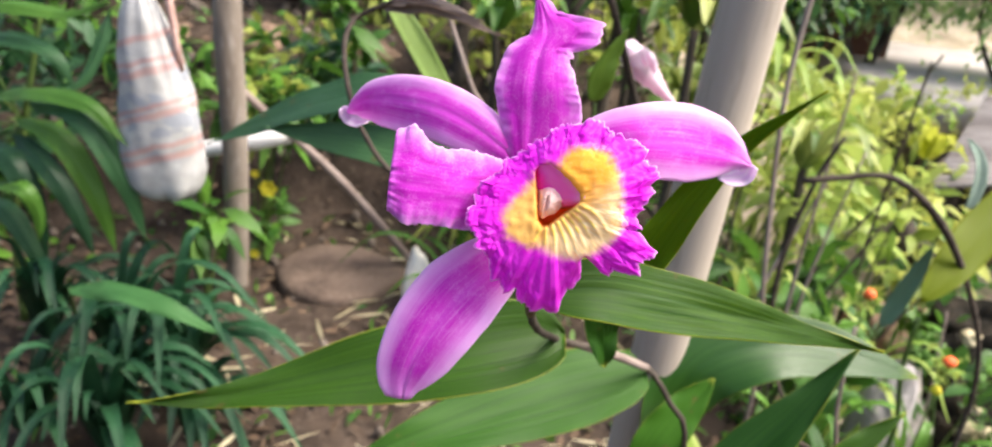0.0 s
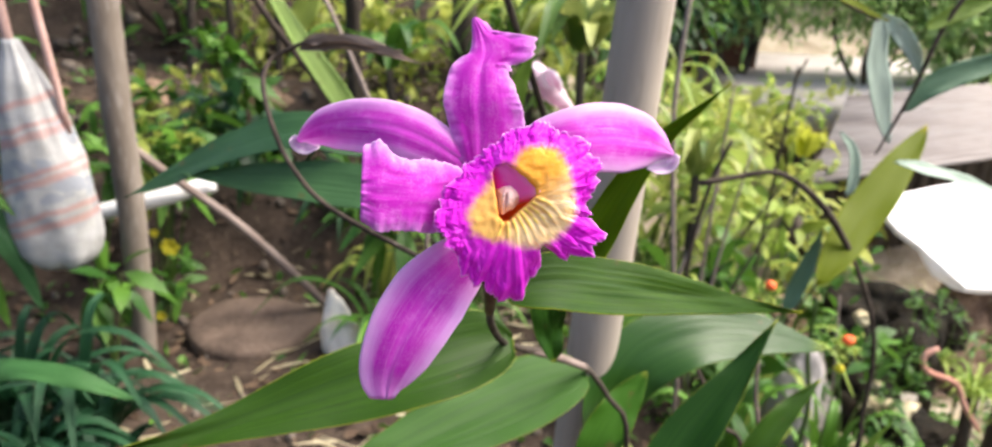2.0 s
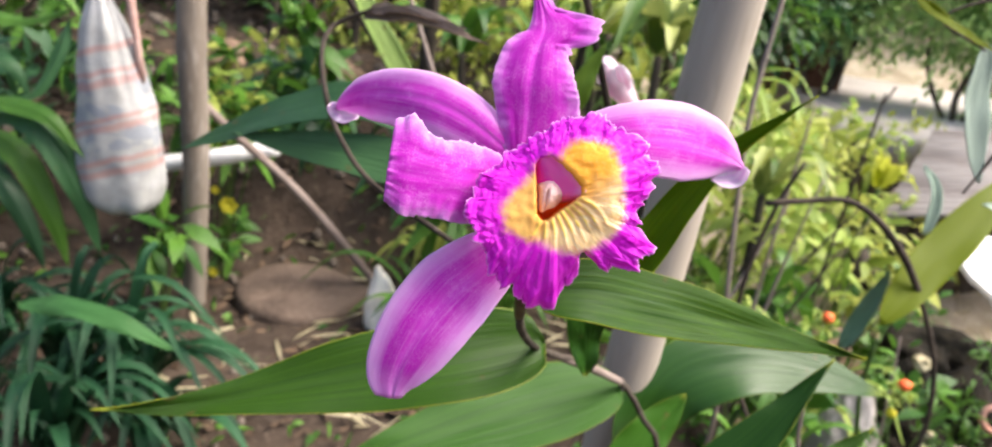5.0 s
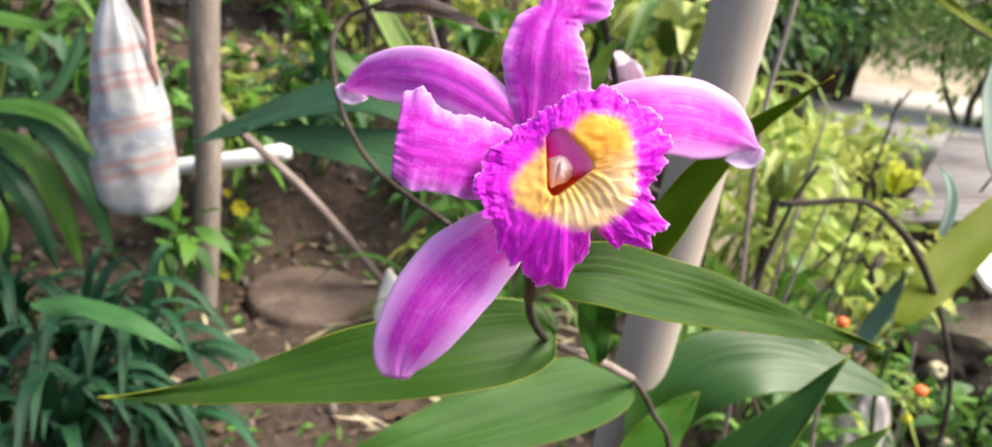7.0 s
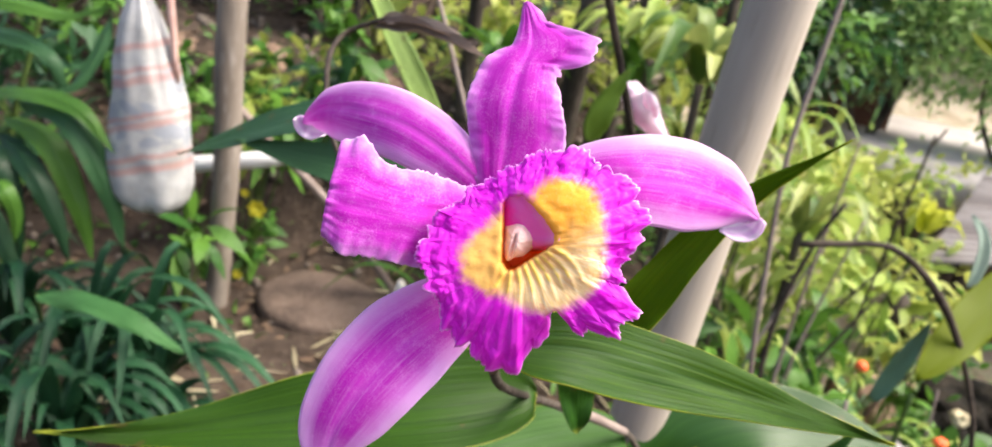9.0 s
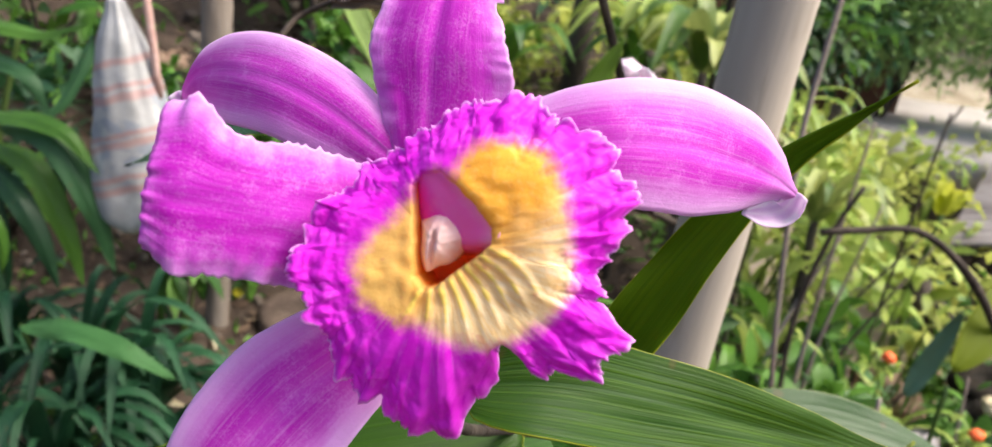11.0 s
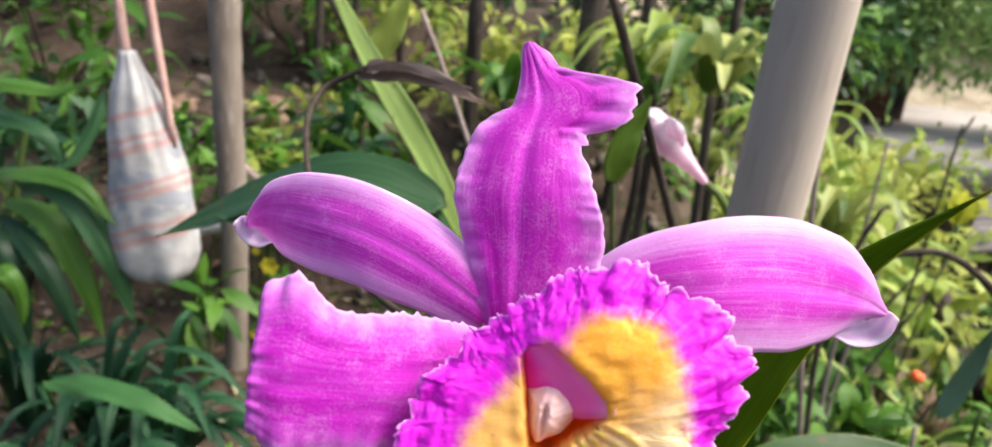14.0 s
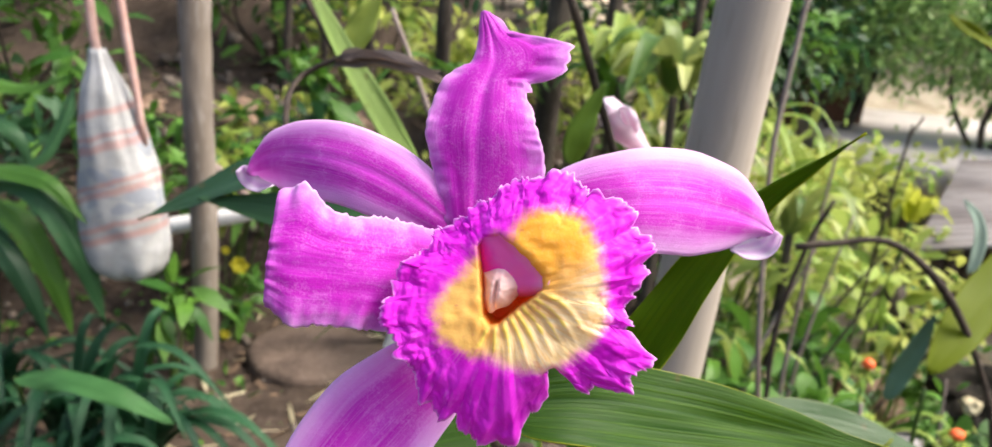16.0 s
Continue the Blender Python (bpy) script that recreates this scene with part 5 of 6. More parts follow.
# ---- plants of the bed ----
def drooping_plant():
    """Broad lance leaves in drooping sprays beside the sack."""
    t = thing("broadleaf_plant", (-1.45, 1.95, 0.0), "bushy plant with long drooping dark green leaves", "plant")
    hub = (-1.38, 1.98, 0.62)
    part("stem", tube([(-1.45, 1.95, -0.03), (-1.44, 1.96, 0.3), hub, (-1.30, 2.0, 0.95)], [0.014, 0.012, 0.010, 0.006], 9, 24, 0.15), CANE, t)
    sprays = (((-1.346, 1.900, 0.666), (-1.194, 1.840, 0.652), (-1.105, 1.820, 0.509), (-1.061, 1.820, 0.341), 0.068),
              ((-1.309, 1.900, 0.718), (-1.122, 1.820, 0.731), (-1.017, 1.800, 0.588), (-0.972, 1.820, 0.390), 0.072),
              ((-1.351, 1.880, 0.626), (-1.212, 1.800, 0.581), (-1.141, 1.780, 0.479), (-1.102, 1.780, 0.340), 0.060),
              ((-1.413, 1.900, 0.722), (-1.234, 1.840, 0.770), (-1.077, 1.800, 0.762), (-0.990, 1.800, 0.663), 0.060),
              ((-1.490, 1.900, 0.591), (-1.313, 1.800, 0.593), (-1.252, 1.780, 0.472), (-1.236, 1.780, 0.309), 0.070),
              ((-1.478, 1.950, 0.854), (-1.322, 1.900, 0.888), (-1.208, 1.880, 0.860), (-1.159, 1.880, 0.770), 0.055),
              ((-1.509, 1.950, 0.931), (-1.336, 1.900, 0.972), (-1.187, 1.900, 0.967), (-1.055, 1.900, 1.009), 0.050),
              ((-1.540, 1.900, 0.366), (-1.391, 1.850, 0.416), (-1.302, 1.820, 0.315), (-1.270, 1.820, 0.185), 0.060),
              ((-1.193, 2.150, 0.943), (-1.209, 2.100, 0.837), (-1.244, 2.050, 0.747), (-1.323, 2.000, 0.704), 0.040),
              ((-1.368, 1.800, 0.511), (-1.255, 1.750, 0.534), (-1.224, 1.750, 0.462), (-1.231, 1.750, 0.379), 0.045))
    for i, (a, b, c, d, w) in enumerate(sprays):
        part("leaf", blade([a, b, c, d], w, (0.05, -0.5, 0.85), -0.35, 0.001, (0.5, 0.8), 26, 11, 0.012, i * 1.7, 0.4 * math.sin(i)), SHADE if i % 3 else GREEN, t)
        if i < 8:
            part("leafstalk", tube([hub, tuple((Vector(hub) + Vector(a)) / 2 + Vector((0, 0, 0.02))), a], [0.005, 0.004, 0.003], 6, 8), CANE, t)


drooping_plant()
for i, (x, y, n, ln) in enumerate(((-0.84, 1.66, 34, 0.56), (-1.02, 1.72, 28, 0.58), (-0.90, 1.42, 26, 0.50), (-0.72, 1.50, 14, 0.40), (-1.12, 1.45, 22, 0.46), (-1.32, 1.86, 24, 0.5))):
    strap_plant("agapanthus", "clump of dark bluish-green strap leaves growing in soil", (x, y, 0.0), n, ln, 0.038, STRAP, (0.26, -0.16), 0.62, 1.15, 3 + i, "plant", "strap plants in the bed", (-160, 130), 0.25)


def broad_sprout():
    t = thing("sprout", (-1.05, 1.66, 0.0), "single broad light green leaf among strap leaves", "plant")
    part("leaf", blade([(-0.950, 1.420, 0.455), (-0.814, 1.360, 0.504), (-0.690, 1.330, 0.501), (-0.577, 1.330, 0.449)], 0.050, (0.1, -0.5, 0.85), -0.15, 0.0003, (0.4, 0.6), 26, 11, 0.012, 2.0), SPROUT, t)
    part("leafstalk", tube([(-1.05, 1.66, -0.02), (-1.08, 1.64, 0.2), (-0.950, 1.420, 0.455)], [0.006, 0.005, 0.004], 7, 10), CANE, t)


broad_sprout()


def yellow_flowers():
    for i, (p, s) in enumerate(((((-0.850, 2.480, 0.301)), 0.034), (((-0.893, 2.450, 0.046)), 0.020), (((-0.906, 2.500, 0.341)), 0.016))):
        t = thing("yellow_flower", (p[0], p[1], 0.0), "small yellow wildflower on a thin stem", "flower", "yellow flowers by the post")
        part("stem", tube([(p[0] - 0.03, p[1] + 0.02, -0.01), (p[0] - 0.01, p[1] + 0.01, p[2] * 0.5), p], [0.003, 0.002, 0.002], 6, 12), CANE, t)
        for k in range(6):
            a = k * 1.05 + i
            d = Vector((math.cos(a), -0.35, math.sin(a))) * s
            part("petal", blade([p, tuple(Vector(p) + d * 0.6 + Vector((0, -0.004, 0.003))), tuple(Vector(p) + d)], s * 0.8, (0.1, -1, 0.1), 0.2, 0, (0.4, 0.5), 8, 5), YELLOW, t)


yellow_flowers()
for i, (p, s, n, mat, lf) in enumerate(((((-0.876, 2.500, 0.174)), (0.10, 0.08, 0.12), 36, GREEN, (0.09, 0.035)), (((-0.942, 2.650, 0.558)), (0.16, 0.12, 0.16), 120, BRIGHT, (0.07, 0.03)),
                                  (((-0.958, 2.150, 0.334)), (0.12, 0.08, 0.10), 26, GREEN, (0.12, 0.050)), (((-1.161, 2.600, 0.539)), (0.2, 0.15, 0.3), 170, GREEN, (0.13, 0.04)), (((-0.864, 3.300, 0.737)), (0.25, 0.15, 0.18), 90, GREEN, (0.15, 0.05)), (((-0.945, 2.700, 0.630)), (0.16, 0.12, 0.14), 60, GREEN, (0.14, 0.05)), (((-0.694, 3.000, 0.626)), (0.2, 0.14, 0.14), 70, SHADE, (0.14, 0.045)), (((-0.139, 2.400, 0.489)), (0.16, 0.12, 0.12), 60, GREEN, (0.16, 0.045)))):
    shrub("low_plant", "low leafy green plant beside the garden post", (p[0], p[1]), p, s, n, lf, mat, CANE, 4, 0.5, "plant", "low plants by the post", 0.3, 0.004)

strap_plant("garden_lily", "tuft of arching light green strap leaves", (-0.098, 2.249, 0.020), 14, 0.42, 0.034, GREEN, (-0.1, -0.1), 0.9, 1.0, 11, "plant", "strap plants behind the orchid")
strap_plant("garden_lily", "tuft of arching yellow-green strap leaves", (-0.12, 2.70), 14, 0.46, 0.036, BRIGHT, (0, -0.1), 0.85, 1.1, 12, "plant", "strap plants behind the orchid")
strap_plant("garden_lily", "tuft of arching light green strap leaves", (0.12, 2.30), 18, 0.50, 0.036, GREEN, (0, -0.1), 0.9, 1.0, 13, "plant", "strap plants behind the orchid")
strap_plant("garden_lily", "tuft of arching dark green strap leaves", (-0.28, 2.95), 16, 0.5, 0.04, SHADE, (0, -0.1), 0.9, 1.0, 14, "plant", "strap plants behind the orchid")

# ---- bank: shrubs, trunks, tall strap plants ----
# SHADE and BRIGHT crowns hold their shade or sun in the leaf colour
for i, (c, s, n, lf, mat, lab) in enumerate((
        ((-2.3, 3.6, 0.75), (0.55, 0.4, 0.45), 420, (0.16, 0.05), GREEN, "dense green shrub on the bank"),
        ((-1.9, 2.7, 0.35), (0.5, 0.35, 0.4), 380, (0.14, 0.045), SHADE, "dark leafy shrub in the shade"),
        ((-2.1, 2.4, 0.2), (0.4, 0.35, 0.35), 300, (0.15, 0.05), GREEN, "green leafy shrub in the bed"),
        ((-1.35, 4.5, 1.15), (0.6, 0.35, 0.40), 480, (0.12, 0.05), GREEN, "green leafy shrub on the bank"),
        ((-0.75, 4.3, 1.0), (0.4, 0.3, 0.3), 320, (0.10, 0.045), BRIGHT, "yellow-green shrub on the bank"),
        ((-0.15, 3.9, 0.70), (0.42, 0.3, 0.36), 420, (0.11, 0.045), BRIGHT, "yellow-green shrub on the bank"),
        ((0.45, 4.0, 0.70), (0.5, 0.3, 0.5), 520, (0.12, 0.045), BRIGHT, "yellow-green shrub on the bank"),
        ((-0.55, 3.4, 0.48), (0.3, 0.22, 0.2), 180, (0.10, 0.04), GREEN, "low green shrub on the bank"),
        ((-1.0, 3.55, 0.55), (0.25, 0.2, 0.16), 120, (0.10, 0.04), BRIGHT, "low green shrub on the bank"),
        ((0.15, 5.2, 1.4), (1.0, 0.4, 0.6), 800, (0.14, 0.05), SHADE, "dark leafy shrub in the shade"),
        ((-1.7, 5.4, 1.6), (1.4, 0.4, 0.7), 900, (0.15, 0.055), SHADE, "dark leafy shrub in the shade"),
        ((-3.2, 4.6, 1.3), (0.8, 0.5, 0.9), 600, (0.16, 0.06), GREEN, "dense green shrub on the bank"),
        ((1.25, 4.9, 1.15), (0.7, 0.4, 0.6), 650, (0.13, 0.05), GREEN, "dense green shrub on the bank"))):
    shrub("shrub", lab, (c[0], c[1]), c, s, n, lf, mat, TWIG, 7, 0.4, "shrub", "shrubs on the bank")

for x, y, r, lean in ((-0.30, 3.6, 0.035, -0.03), (0.17, 3.3, 0.05, 0.02), (0.36, 3.45, 0.03, 0.10), (-1.15, 4.0, 0.02, 0.05), (-0.95, 4.05, 0.016, -0.04), (-0.72, 4.0, 0.018, 0.02), (0.75, 3.2, 0.022, -0.04)):
    z = land_z(x, y)
    t = thing("slim_trunk", (x, y, z), "slim dark upright tree trunk on the bank", "tree trunk", "trunks on the bank")
    part("trunk", tube([(x, y, z - 0.05), (x + lean * 0.5, y, z + 0.7), (x + lean, y, z + 1.8)], [r * 1.15, r, r * 0.85], 12, 30, 0.18, x * 7), BARK, t)

for i, (x, y, n, ln, mat) in enumerate(((0.62, 2.85, 20, 0.62, CREAMED), (0.92, 3.05, 20, 0.66, LIME), (0.40, 3.05, 16, 0.6, GREEN), (1.05, 2.65, 16, 0.55, CREAMED))):
    z = land_z(x, y)
    h = 0.62 + 0.08 * (i % 2)
    t = strap_plant("dracaena", "dracaena with arching cream-striped strap leaves on a thin stem", (x, y, z + h), n, ln * 0.7, 0.045, mat, (0, -0.15), 0.9, 0.8, 20 + i, "plant", "dracaenas behind the orchid")
    part("stem", tube([(x, y, z - 0.03), (x + 0.02, y, z + h * 0.5), (x, y, z + h + 0.02)], [0.02, 0.017, 0.015], 9, 18, 0.1, i), BARK, t)

for i, (p, n, ln, mat) in enumerate((((0.532, 2.500, 1.026), 18, 0.42, CREAMED), ((0.412, 2.900, 1.023), 16, 0.46, LIME), ((-0.128, 3.100, 0.840), 14, 0.40, GREEN))):
    z = land_z(p[0], p[1])
    t = strap_plant("dracaena", "dracaena with broad arching pale-striped leaves on a thin stem", p, n, ln, 0.062, mat, (0, -0.1), 0.95, 0.75, 60 + i, "plant", "dracaenas behind the orchid")
    part("stem", tube([(p[0], p[1], z - 0.03), (p[0] + 0.02, p[1], (z + p[2]) / 2), p], [0.02, 0.017, 0.015], 9, 18, 0.1, i), BARK, t)

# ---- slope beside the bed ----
# sunlit and shaded clumps differ by leaf colour, not by the lamp
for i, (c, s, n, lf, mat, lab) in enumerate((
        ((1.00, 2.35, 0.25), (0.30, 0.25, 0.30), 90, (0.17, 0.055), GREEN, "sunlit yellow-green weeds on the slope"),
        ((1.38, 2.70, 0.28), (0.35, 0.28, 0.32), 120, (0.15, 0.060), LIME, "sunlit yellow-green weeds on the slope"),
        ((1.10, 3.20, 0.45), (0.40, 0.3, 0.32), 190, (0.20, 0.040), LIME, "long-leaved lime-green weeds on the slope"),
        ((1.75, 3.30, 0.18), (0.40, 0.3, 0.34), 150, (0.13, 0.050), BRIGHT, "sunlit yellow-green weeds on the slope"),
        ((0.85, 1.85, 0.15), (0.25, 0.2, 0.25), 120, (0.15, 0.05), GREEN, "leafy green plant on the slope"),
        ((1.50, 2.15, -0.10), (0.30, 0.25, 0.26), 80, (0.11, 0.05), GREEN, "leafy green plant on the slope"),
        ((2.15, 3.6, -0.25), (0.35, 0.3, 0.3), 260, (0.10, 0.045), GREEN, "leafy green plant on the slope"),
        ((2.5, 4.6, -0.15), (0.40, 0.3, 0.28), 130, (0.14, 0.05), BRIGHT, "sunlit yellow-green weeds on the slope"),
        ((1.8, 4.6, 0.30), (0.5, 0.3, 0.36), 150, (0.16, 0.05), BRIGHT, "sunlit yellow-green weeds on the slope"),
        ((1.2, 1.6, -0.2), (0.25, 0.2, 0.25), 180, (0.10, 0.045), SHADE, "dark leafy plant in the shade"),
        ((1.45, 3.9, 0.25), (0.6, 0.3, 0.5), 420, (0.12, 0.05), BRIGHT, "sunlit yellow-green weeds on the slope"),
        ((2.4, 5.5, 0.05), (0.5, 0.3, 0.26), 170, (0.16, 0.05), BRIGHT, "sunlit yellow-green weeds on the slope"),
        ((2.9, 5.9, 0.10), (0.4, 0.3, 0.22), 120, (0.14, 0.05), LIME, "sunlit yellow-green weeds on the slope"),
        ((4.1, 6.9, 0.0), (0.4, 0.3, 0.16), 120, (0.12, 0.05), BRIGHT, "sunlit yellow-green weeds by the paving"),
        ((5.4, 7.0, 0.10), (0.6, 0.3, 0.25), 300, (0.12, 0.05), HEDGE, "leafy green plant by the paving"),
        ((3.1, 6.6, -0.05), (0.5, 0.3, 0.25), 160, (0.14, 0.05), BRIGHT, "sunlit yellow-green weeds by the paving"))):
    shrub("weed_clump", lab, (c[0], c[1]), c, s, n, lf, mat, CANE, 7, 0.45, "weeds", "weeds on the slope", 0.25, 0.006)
for i, (x, y, mat, n) in enumerate(((0.80, 1.55, GREEN, 10), (1.05, 1.95, LIME, 12), (1.35, 1.9, GREEN, 12), (0.95, 2.5, LIME, 12), (1.6, 2.9, GREEN, 14), (0.65, 1.9, GREEN, 10), (0.55, 1.3, LIME, 8), (0.75, 1.15, GREEN, 8))):
    strap_plant("wild_ginger", "clump of upright fresh green lance leaves", (x, y), n, 0.55, 0.045, mat, (0, 0), 0.6, 1.3, 40 + i, "plant", "lance-leaved plants on the slope")


strap_plant("yellow_plant", "tuft of broad bright yellow-green lance leaves on the slope", (1.93, 3.5, 0.42), 7, 0.27, 0.060, CROTON, (0.05, -0.1), 0.75, 1.0, 91, "plant")
part("stem", tube([(1.93, 3.5, land_z(1.93, 3.5) - 0.03), (1.92, 3.5, 0.2), (1.93, 3.5, 0.42)], [0.014, 0.012, 0.01], 8, 14, 0.1), CANE, bpy.data.objects["yellow_plant"])
stone("pale_stone", "tall pale grey stone standing among the weeds", (1.262, 2.02, -0.07), (0.085, 0.07, 0.23), PALESTONE, 5.7, "stone", "", 0.35)


def slope_cover():
    """Low leaves that clothe the slope, and dead sticks lying through them."""
    n = 3600
    x, y = rng.uniform(0.5, 3.6, n), rng.uniform(0.9, 4.4, n)
    edge = np.random.default_rng(3)
    x, y = x + edge.normal(0, 0.28, n), y + np.abs(edge.normal(0, 0.30, n))
    keep = (x > 0.45) & ~((x > 1.15) & (x < 2.6) & (y > 1.7) & (y < 3.3))
    x, y = x[keep], y[keep]
    n = len(x)
    at = np.stack([x, y, land(x, y) + rng.uniform(0, 0.06, n)], 1)
    way = np.stack([rng.normal(0, 1, n), rng.normal(0, 1, n), rng.uniform(0.1, 0.9, n)], 1)
    me = leaves(at, way, rng.uniform(0.05, 0.14, n), rng.uniform(0.02, 0.05, n), 0.4)
    me.materials.append(GREEN)
    tagged(new("ground_cover", me), "low green leaves covering the slope", "ground cover", kind="stuff")
    n = 3400
    x, y = rng.uniform(0.9, 5.4, n), rng.uniform(3.0, 7.6, n)
    at = np.stack([x, y, land(x, y)], 1)
    way = np.stack([rng.normal(0, .7, n), rng.normal(0, .7, n), rng.uniform(0.2, 1.0, n)], 1)
    me = leaves(at, way, rng.uniform(0.10, 0.30, n), rng.uniform(0.008, 0.022, n), 0.6)
    me.materials.append(STRAW)
    tagged(new("dry_grass", me), "pale straw-coloured dry grass on the slope", "grass", kind="stuff")
    r = random.Random(31)
    for k in range(16):
        bx, by = r.uniform(0.75, 1.9), r.uniform(1.9, 3.4)
        z = land_z(bx, by)
        h, dx = r.uniform(0.5, 1.1), r.uniform(-0.3, 0.3)
        t = thing("dead_stick", (bx, by, z), "thin dry grey-brown stick among the weeds", "stick", "sticks among the weeds")
        part("stem", tube([(bx, by, z - 0.03), (bx + dx * 0.4, by, z + h * 0.5), (bx + dx + 0.05, by + 0.03, z + h)], [0.007, 0.006, 0.003], 7, 14, 0.2, k), TWIG if k % 2 else POLE, t)


slope_cover()


def orange_flowers():
    for p, s in (((1.156, 1.650, 0.417), 0.0175), ((0.959, 1.750, 0.530), 0.0165)):
        t = thing("orange_flower", (p[0], p[1], land_z(p[0], p[1])), "round orange flower above small green leaves", "flower", "orange flowers on the slope")
        part("stem", tube([(p[0], p[1] + 0.02, land_z(p[0], p[1]) - 0.01), (p[0] + 0.01, p[1] + 0.02, p[2] - 0.1), p], [0.004, 0.003, 0.003], 6, 10), CANE, t)
        part("bloom", blob(p, (s, s, s * 0.85), 0.2, p[0] * 5, 2), ORANGE, t)
        n = 40
        at = np.array(p) + rng.normal(0, 1, (n, 3)) * (0.025, 0.02, 0.013) + (0, 0.01, -0.024)
        crown(t, "foliage", at, rng.normal(0, 1, (n, 3)), 0.03, 0.014, LIME)
    p = (1.150, 1.650, 0.331)
    t = thing("yellow_bud", (p[0], p[1], land_z(p[0], p[1])), "small round yellow flower bud", "flower bud")
    part("stem", tube([(p[0], p[1], land_z(p[0], p[1]) - 0.01), (p[0], p[1], p[2] - 0.05), p], [0.003, 0.002, 0.002], 6, 8), CANE, t)
    part("bud", blob(p, (0.014, 0.014, 0.013), 0.15, 2.0, 2), YELLOW, t)


orange_flowers()


def rock_wall():
    """Dry stone wall of uneven boulders, with the white sheet resting on its top."""
    w = thing("stone_wall", (3.1, 3.75, land_z(3.1, 3.75)), "rough brown dry stone retaining wall", "wall", kind="structure")
    r = random.Random(9)
    for i in range(30):
        row = i % 4
        x = 2.35 + 2.3 * (i // 4) / 7.5 + r.uniform(-0.1, 0.1)
        z = -1.62 + row * 0.27 + r.uniform(-0.03, 0.03)
        y = 3.75 + 0.32 * (x - 2.35) * 0.5 + 0.05 * row + r.uniform(-0.05, 0.05)
        sz = (r.uniform(0.20, 0.30), r.uniform(0.15, 0.22), r.uniform(0.17, 0.22))
        part("boulder", blob((x, y, z), sz, 0.55, i * 1.3, 3), WALLSTONE, w)
    t = thing("white_sheet", (3.367, 4.200, -0.021), "sunlit white painted sheet lying on the stone wall", "roof sheet")
    q = [Vector(p) for p in ((3.081, 4.350, -0.037), (3.878, 4.750, -0.050), (4.526, 4.600, -0.317), (3.833, 3.950, -0.517), (3.260, 3.900, -0.475), (2.905, 4.150, -0.117))]
    ragged = []
    for i in range(6):
        for k in range(5):
            e = q[i].lerp(q[(i + 1) % 6], k / 5)
            s = 0.10 if i == 4 else 0.03 if i in (3, 5) else 0.012
            ragged.append(e + Vector((s * wob(e.x * 9, e.y * 9, 1), s * wob(e.x * 9, e.y * 9, 8), 0.012 * wob(e.x * 4, e.y * 4, 3))))
    q = ragged
    bm = bmesh.new()
    top = [bm.verts.new(v) for v in q]
    bot = [bm.verts.new(v + Vector((0, 0.01, -0.035))) for v in q]
    bm.faces.new(top)
    bm.faces.new(bot[::-1])
    for i in range(30):
        bm.faces.new((top[i], bot[i], bot[(i + 1) % 30], top[(i + 1) % 30]))
    bmesh.ops.recalc_face_normals(bm, faces=bm.faces)
    ob = part("sheet", bm, WHITESLAB, t)
    for p in ob.data.polygons:
        p.use_smooth = False


rock_wall()


def corrugated(name, label, corner, along, up, length, width, pitch, material):
    """A corrugated roof sheet: waves run along its length."""
    a, u = Vector(along).normalized(), Vector(up).normalized()
    n = a.cross(u).normalized()
    cols = int(width / pitch * 8)
    g, uv = np.zeros((3, cols + 1, 3)), np.zeros((3, cols + 1, 2))
    for i in range(3):
        for j in range(cols + 1):
            v = width * j / cols
            g[i, j] = a * (length * i / 2) + u * v + n * (0.032 * math.sin(2 * math.pi * v / pitch) + 0.006 * wob(v * 3, i))
            uv[i, j] = (i / 2, j / cols)
    ob = thicken(raw(name, sheet(g, uv), material), 0.004)
    ob.location = corner
    return tagged(ob, label, "roof sheet", "roof sheets of the shed")


c0 = Vector((3.001, 5.200, 0.009))
for i in (-1, 0, 1):
    corrugated("roof_sheet", "weathered grey corrugated roof sheet on a low shed", c0 + Vector((0.40 * i, 0.60 * i, 0.075 * i + 0.012 * i)), (1, 0.30, 0.05), (0.62, 0.95, 0.12), 4.2, 0.75, 0.13, ROOF)


def shed():
    t = thing("shed", (4.6, 6.6, land_z(4.6, 6.6)), "low shed with added dark planks filling the shaded gap under its roof", "shed")
    b = c0
    # plank walls are added: dark boards where only a shadowed gap lies under the roof
    for x0, y0, x1, y1 in ((b.x + 0.30, b.y + 0.45, b.x + 4.0, b.y + 1.35), (b.x + 0.25, b.y + 0.25, b.x + 0.4, b.y + 2.3)):
        d = Vector((x1 - x0, y1 - y0, 0))
        nrm = Vector((-d.y, d.x, 0)).normalized() * 0.02
        n = max(6, int(d.length / 0.16))
        for i in range(n):
            p = Vector((x0, y0, 0)) + d * (i / n)
            q = Vector((x0, y0, 0)) + d * ((i + 0.95) / n)
            z0, z1 = min(land_z(p.x, p.y), land_z(q.x, q.y)) - 0.05, b.z - 0.06
            bm = bmesh.new()
            v = [bm.verts.new(Vector((k.x, k.y, z)) + s * nrm) for s in (-1, 1) for k, z in ((p, z0), (q, z0), (q, z1), (p, z1))]
            for f in ((0, 1, 2, 3), (7, 6, 5, 4), (0, 4, 5, 1), (1, 5, 6, 2), (2, 6, 7, 3), (3, 7, 4, 0)):
                bm.faces.new([v[k] for k in f])
            bmesh.ops.recalc_face_normals(bm, faces=bm.faces)
            part("plank", bm, BARK, t)


shed()


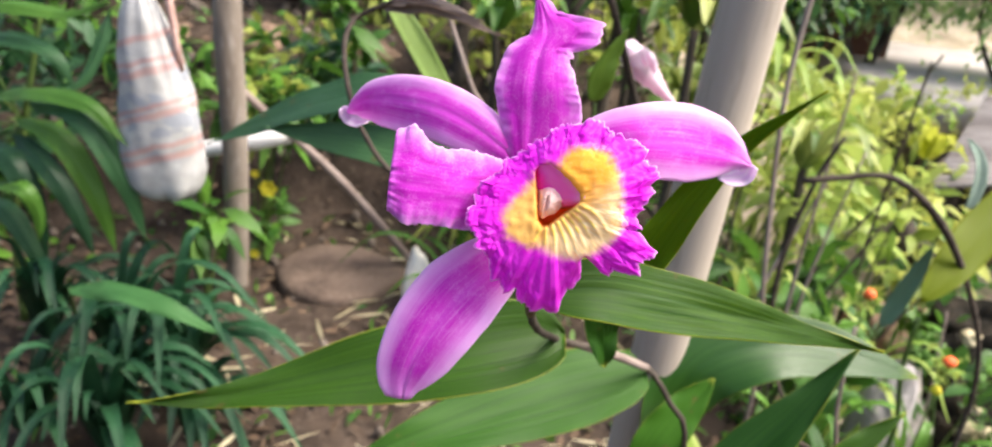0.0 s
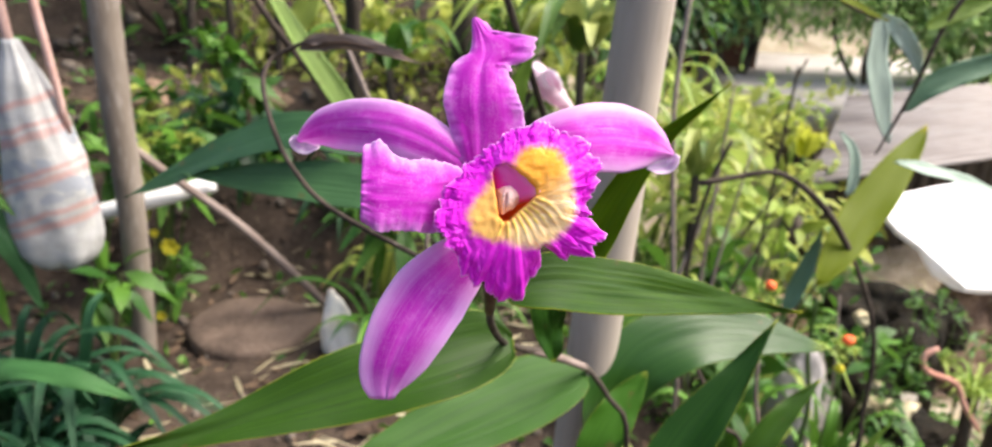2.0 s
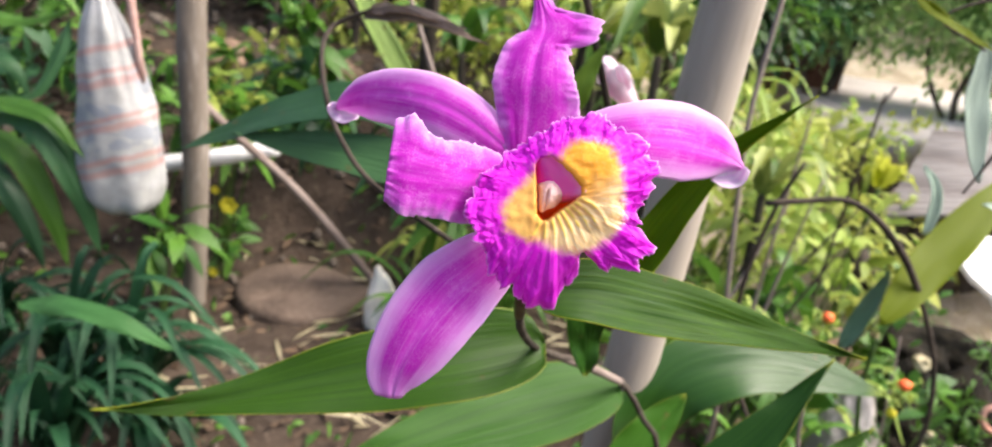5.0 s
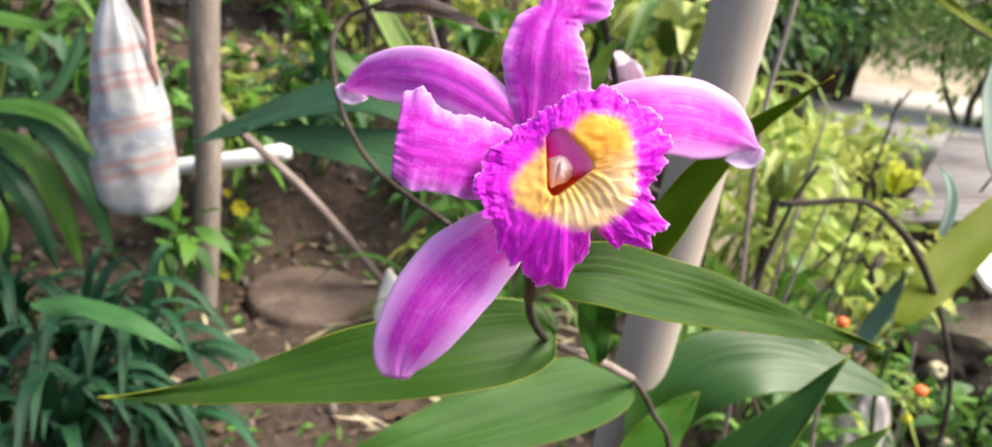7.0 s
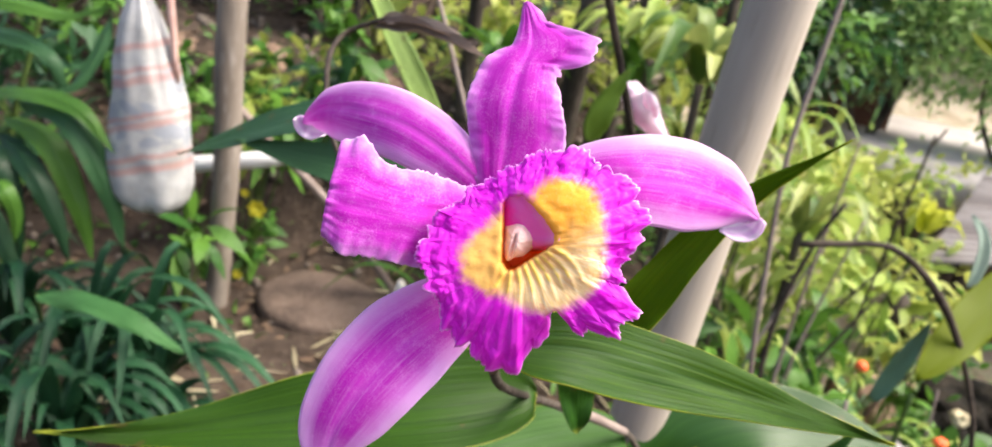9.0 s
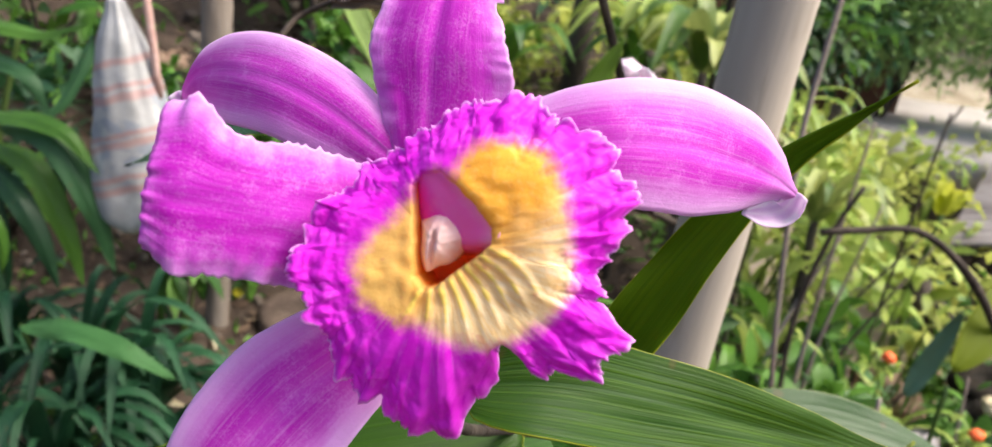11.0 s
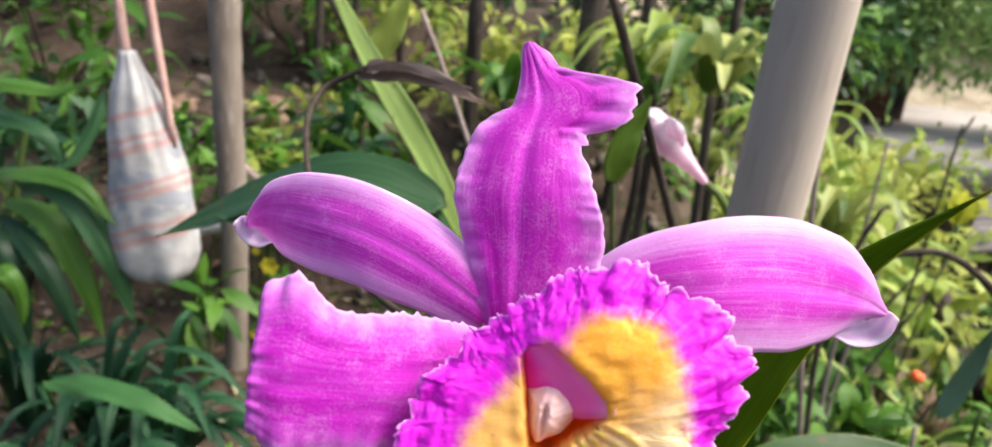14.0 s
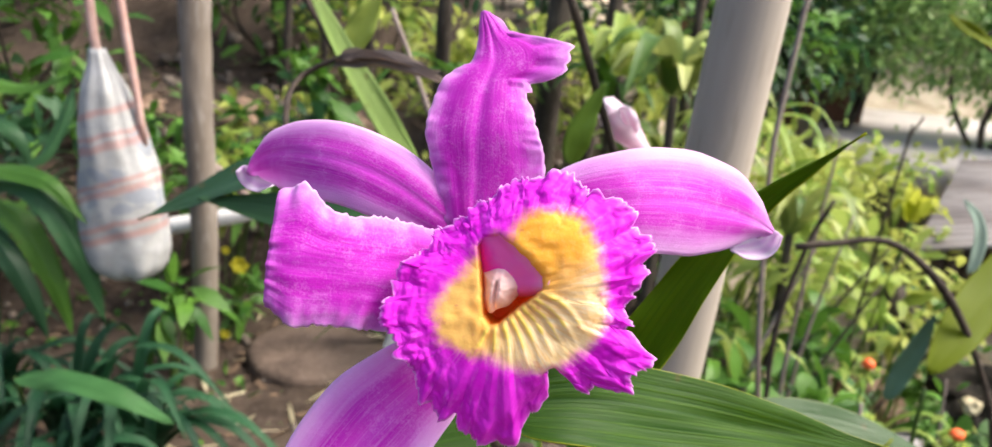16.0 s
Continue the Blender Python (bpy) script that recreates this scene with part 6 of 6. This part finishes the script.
def bromeliads():
    """Spiky tufts on the slope with a dry pinkish runner looping over them."""
    for k, (p, n, ln) in enumerate((((2.171, 2.300, -0.208), 34, 0.20), ((2.133, 2.500, -0.189), 24, 0.18), ((2.393, 2.400, -0.151), 30, 0.20), ((2.368, 2.200, -0.283), 26, 0.2))):
        z = land_z(p[0], p[1])
        t = strap_plant("bromeliad", "spiky light green bromeliad tuft on the slope", p, n, ln, 0.018, LIME, (0, -0.1), 1.0, 0.8, 77 + k, "plant", "bromeliads on the slope")
        part("stem", tube([(p[0], p[1], z - 0.03), (p[0] + 0.02, p[1], (z + p[2]) / 2), p], [0.03, 0.028, 0.025], 10, 14, 0.2, k), BARK, t)
    a = (1.832, 2.200, 0.034)
    t = thing("dry_runner", (a[0], a[1], land_z(a[0], a[1])), "dry pinkish stem looping over spiky plants", "dead stem")
    part("stem", tube([(1.883, 2.200, 0.076), (1.835, 2.200, 0.043), (1.857, 2.190, -0.013), (1.974, 2.180, -0.059), (2.038, 2.180, -0.156), (2.133, 2.180, -0.270)], [0.009, 0.011, 0.011, 0.010, 0.010, 0.008], 10, 40, 0.15, 2), TERRACOTTA, t)


bromeliads()
for i, (p, s) in enumerate((((1.458, 2.300, -0.138), (0.10, 0.09, 0.14)), ((1.424, 2.200, -0.177), (0.12, 0.1, 0.1)), ((2.132, 2.700, -0.483), (0.16, 0.1, 0.06)), ((2.106, 3.000, -0.222), (0.07, 0.06, 0.07)), ((1.838, 3.300, 0.087), (0.06, 0.05, 0.08)), ((1.958, 3.300, 0.006), (0.07, 0.06, 0.07)))):
    stone("slope_stone", "grey field stone half buried on the slope" if i < 4 else "dark stone among weeds", p, s, STONE if i < 4 else BARK, i * 3.1 + 1, "stone", "stones on the slope")


# the dark rocks are added to fill a shaded void; the cream ones are real
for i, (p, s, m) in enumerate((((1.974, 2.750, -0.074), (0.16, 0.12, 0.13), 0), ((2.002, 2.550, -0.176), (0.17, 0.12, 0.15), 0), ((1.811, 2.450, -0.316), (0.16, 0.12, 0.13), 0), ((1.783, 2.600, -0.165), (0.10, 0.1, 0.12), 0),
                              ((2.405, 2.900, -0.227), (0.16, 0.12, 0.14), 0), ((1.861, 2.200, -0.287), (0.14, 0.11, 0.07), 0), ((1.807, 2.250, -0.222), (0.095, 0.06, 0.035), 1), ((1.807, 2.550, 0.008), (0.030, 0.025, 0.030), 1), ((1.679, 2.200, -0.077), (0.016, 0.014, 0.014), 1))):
    stone("hollow_rock", "pale cream rock among dark rocks" if m else "added near-black rock standing in for shade in the slope's hollow", p, s, CREAMROCK if m else SHADEROCK, i * 2.3 + 9, "rock", "rocks in the hollow", 0.6)


def lime_shoot():
    t = thing("lime_shoot", (0.585, 1.000, 0.498), "bright lime young shoot below the orchid leaves", "plant")
    for a, b, c, w in (((0.588, 1.000, 0.483), (0.597, 1.000, 0.561), (0.614, 1.000, 0.661), 0.030), ((0.612, 1.020, 0.467), (0.631, 1.020, 0.552), (0.665, 1.020, 0.597), 0.022), ((0.820, 1.050, 0.456), (0.844, 1.050, 0.538), (0.874, 1.050, 0.585), 0.016)):
        thicken(part("leaf", blade([a, b, c], w, (-0.2, -0.9, 0.3), 0.2, 0.0001, (0.4, 0.8), 20, 9, 0.004, w * 90), LIME, t), 0.0006)
    p = (0.588, 1.000, 0.483)
    part("stem", tube([p, (p[0] + 0.02, p[1] + 0.04, 0.35), (p[0] + 0.03, p[1] + 0.06, land_z(p[0] + 0.03, p[1] + 0.06) - 0.02)], [0.004, 0.005, 0.006], 8, 14), CANE, t)


lime_shoot()
for p, s in (((1.501, 2.300, 0.075), 0.07), ((1.876, 2.350, -0.014), 0.08), ((2.105, 2.600, 0.026), 0.08), ((1.429, 2.200, -0.041), 0.06), ((1.70, 2.20, -0.12), 0.08), ((1.95, 2.35, -0.16), 0.07), ((2.25, 2.45, -0.06), 0.09), ((1.62, 2.45, -0.02), 0.07), ((2.30, 2.75, -0.04), 0.09)):
    shrub("fern_tuft", "small bright green ferny tuft between dark rocks", (p[0], p[1]), p, (s, s * 0.7, s * 0.8), 46, (0.05, 0.016), GREEN, CANE, 3, 0.4, "fern", "ferns between the rocks", 0.2, 0.003)


# ---- far side: wall, paving, hedge ----
def far_side():
    z = 0.05
    bm = bmesh.new()
    bmesh.ops.create_cube(bm, size=1.0, matrix=Matrix.Translation((6.2, 8.4, -0.09)) @ Matrix.Diagonal((6.0, 3.2, 0.3, 1)))
    tagged(raw("pavement", bm, PAVING), "pale sunlit concrete paving", "paving", kind="structure")
    t = thing("brown_wall", (2.9, 8.6, -0.3), "dark reddish-brown plastered wall", "wall", kind="structure")
    bm = bmesh.new()
    bmesh.ops.create_cube(bm, size=1.0, matrix=Matrix.Translation((2.7, 8.7, 0.45)) @ Matrix.Diagonal((2.4, 0.2, 1.6, 1)))
    bmesh.ops.bevel(bm, geom=list(bm.edges), offset=0.02, segments=2, affect="EDGES")
    part("wall", bm, BROWNWALL, t)
    for i, (c, s, n, lf, mat) in enumerate((((3.5, 8.2, 1.35), (0.95, 0.6, 0.85), 4200, (0.11, 0.05), HEDGE), ((4.9, 7.9, 1.25), (1.0, 0.6, 0.80), 4400, (0.10, 0.05), HEDGE),
                                           ((6.2, 7.9, 0.9), (1.1, 0.6, 1.0), 4600, (0.11, 0.05), HEDGE), ((7.8, 8.0, 0.8), (1.3, 0.7, 1.2), 4000, (0.12, 0.055), HEDGE),
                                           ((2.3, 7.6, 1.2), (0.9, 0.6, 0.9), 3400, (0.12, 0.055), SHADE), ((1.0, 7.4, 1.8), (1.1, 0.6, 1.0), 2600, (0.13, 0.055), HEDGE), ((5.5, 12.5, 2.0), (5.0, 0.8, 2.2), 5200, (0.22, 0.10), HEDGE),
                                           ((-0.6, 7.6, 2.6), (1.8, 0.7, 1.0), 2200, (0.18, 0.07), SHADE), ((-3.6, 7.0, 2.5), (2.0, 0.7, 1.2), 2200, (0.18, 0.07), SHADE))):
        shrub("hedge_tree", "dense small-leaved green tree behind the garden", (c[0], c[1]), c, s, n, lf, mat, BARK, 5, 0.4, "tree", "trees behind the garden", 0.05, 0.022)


far_side()
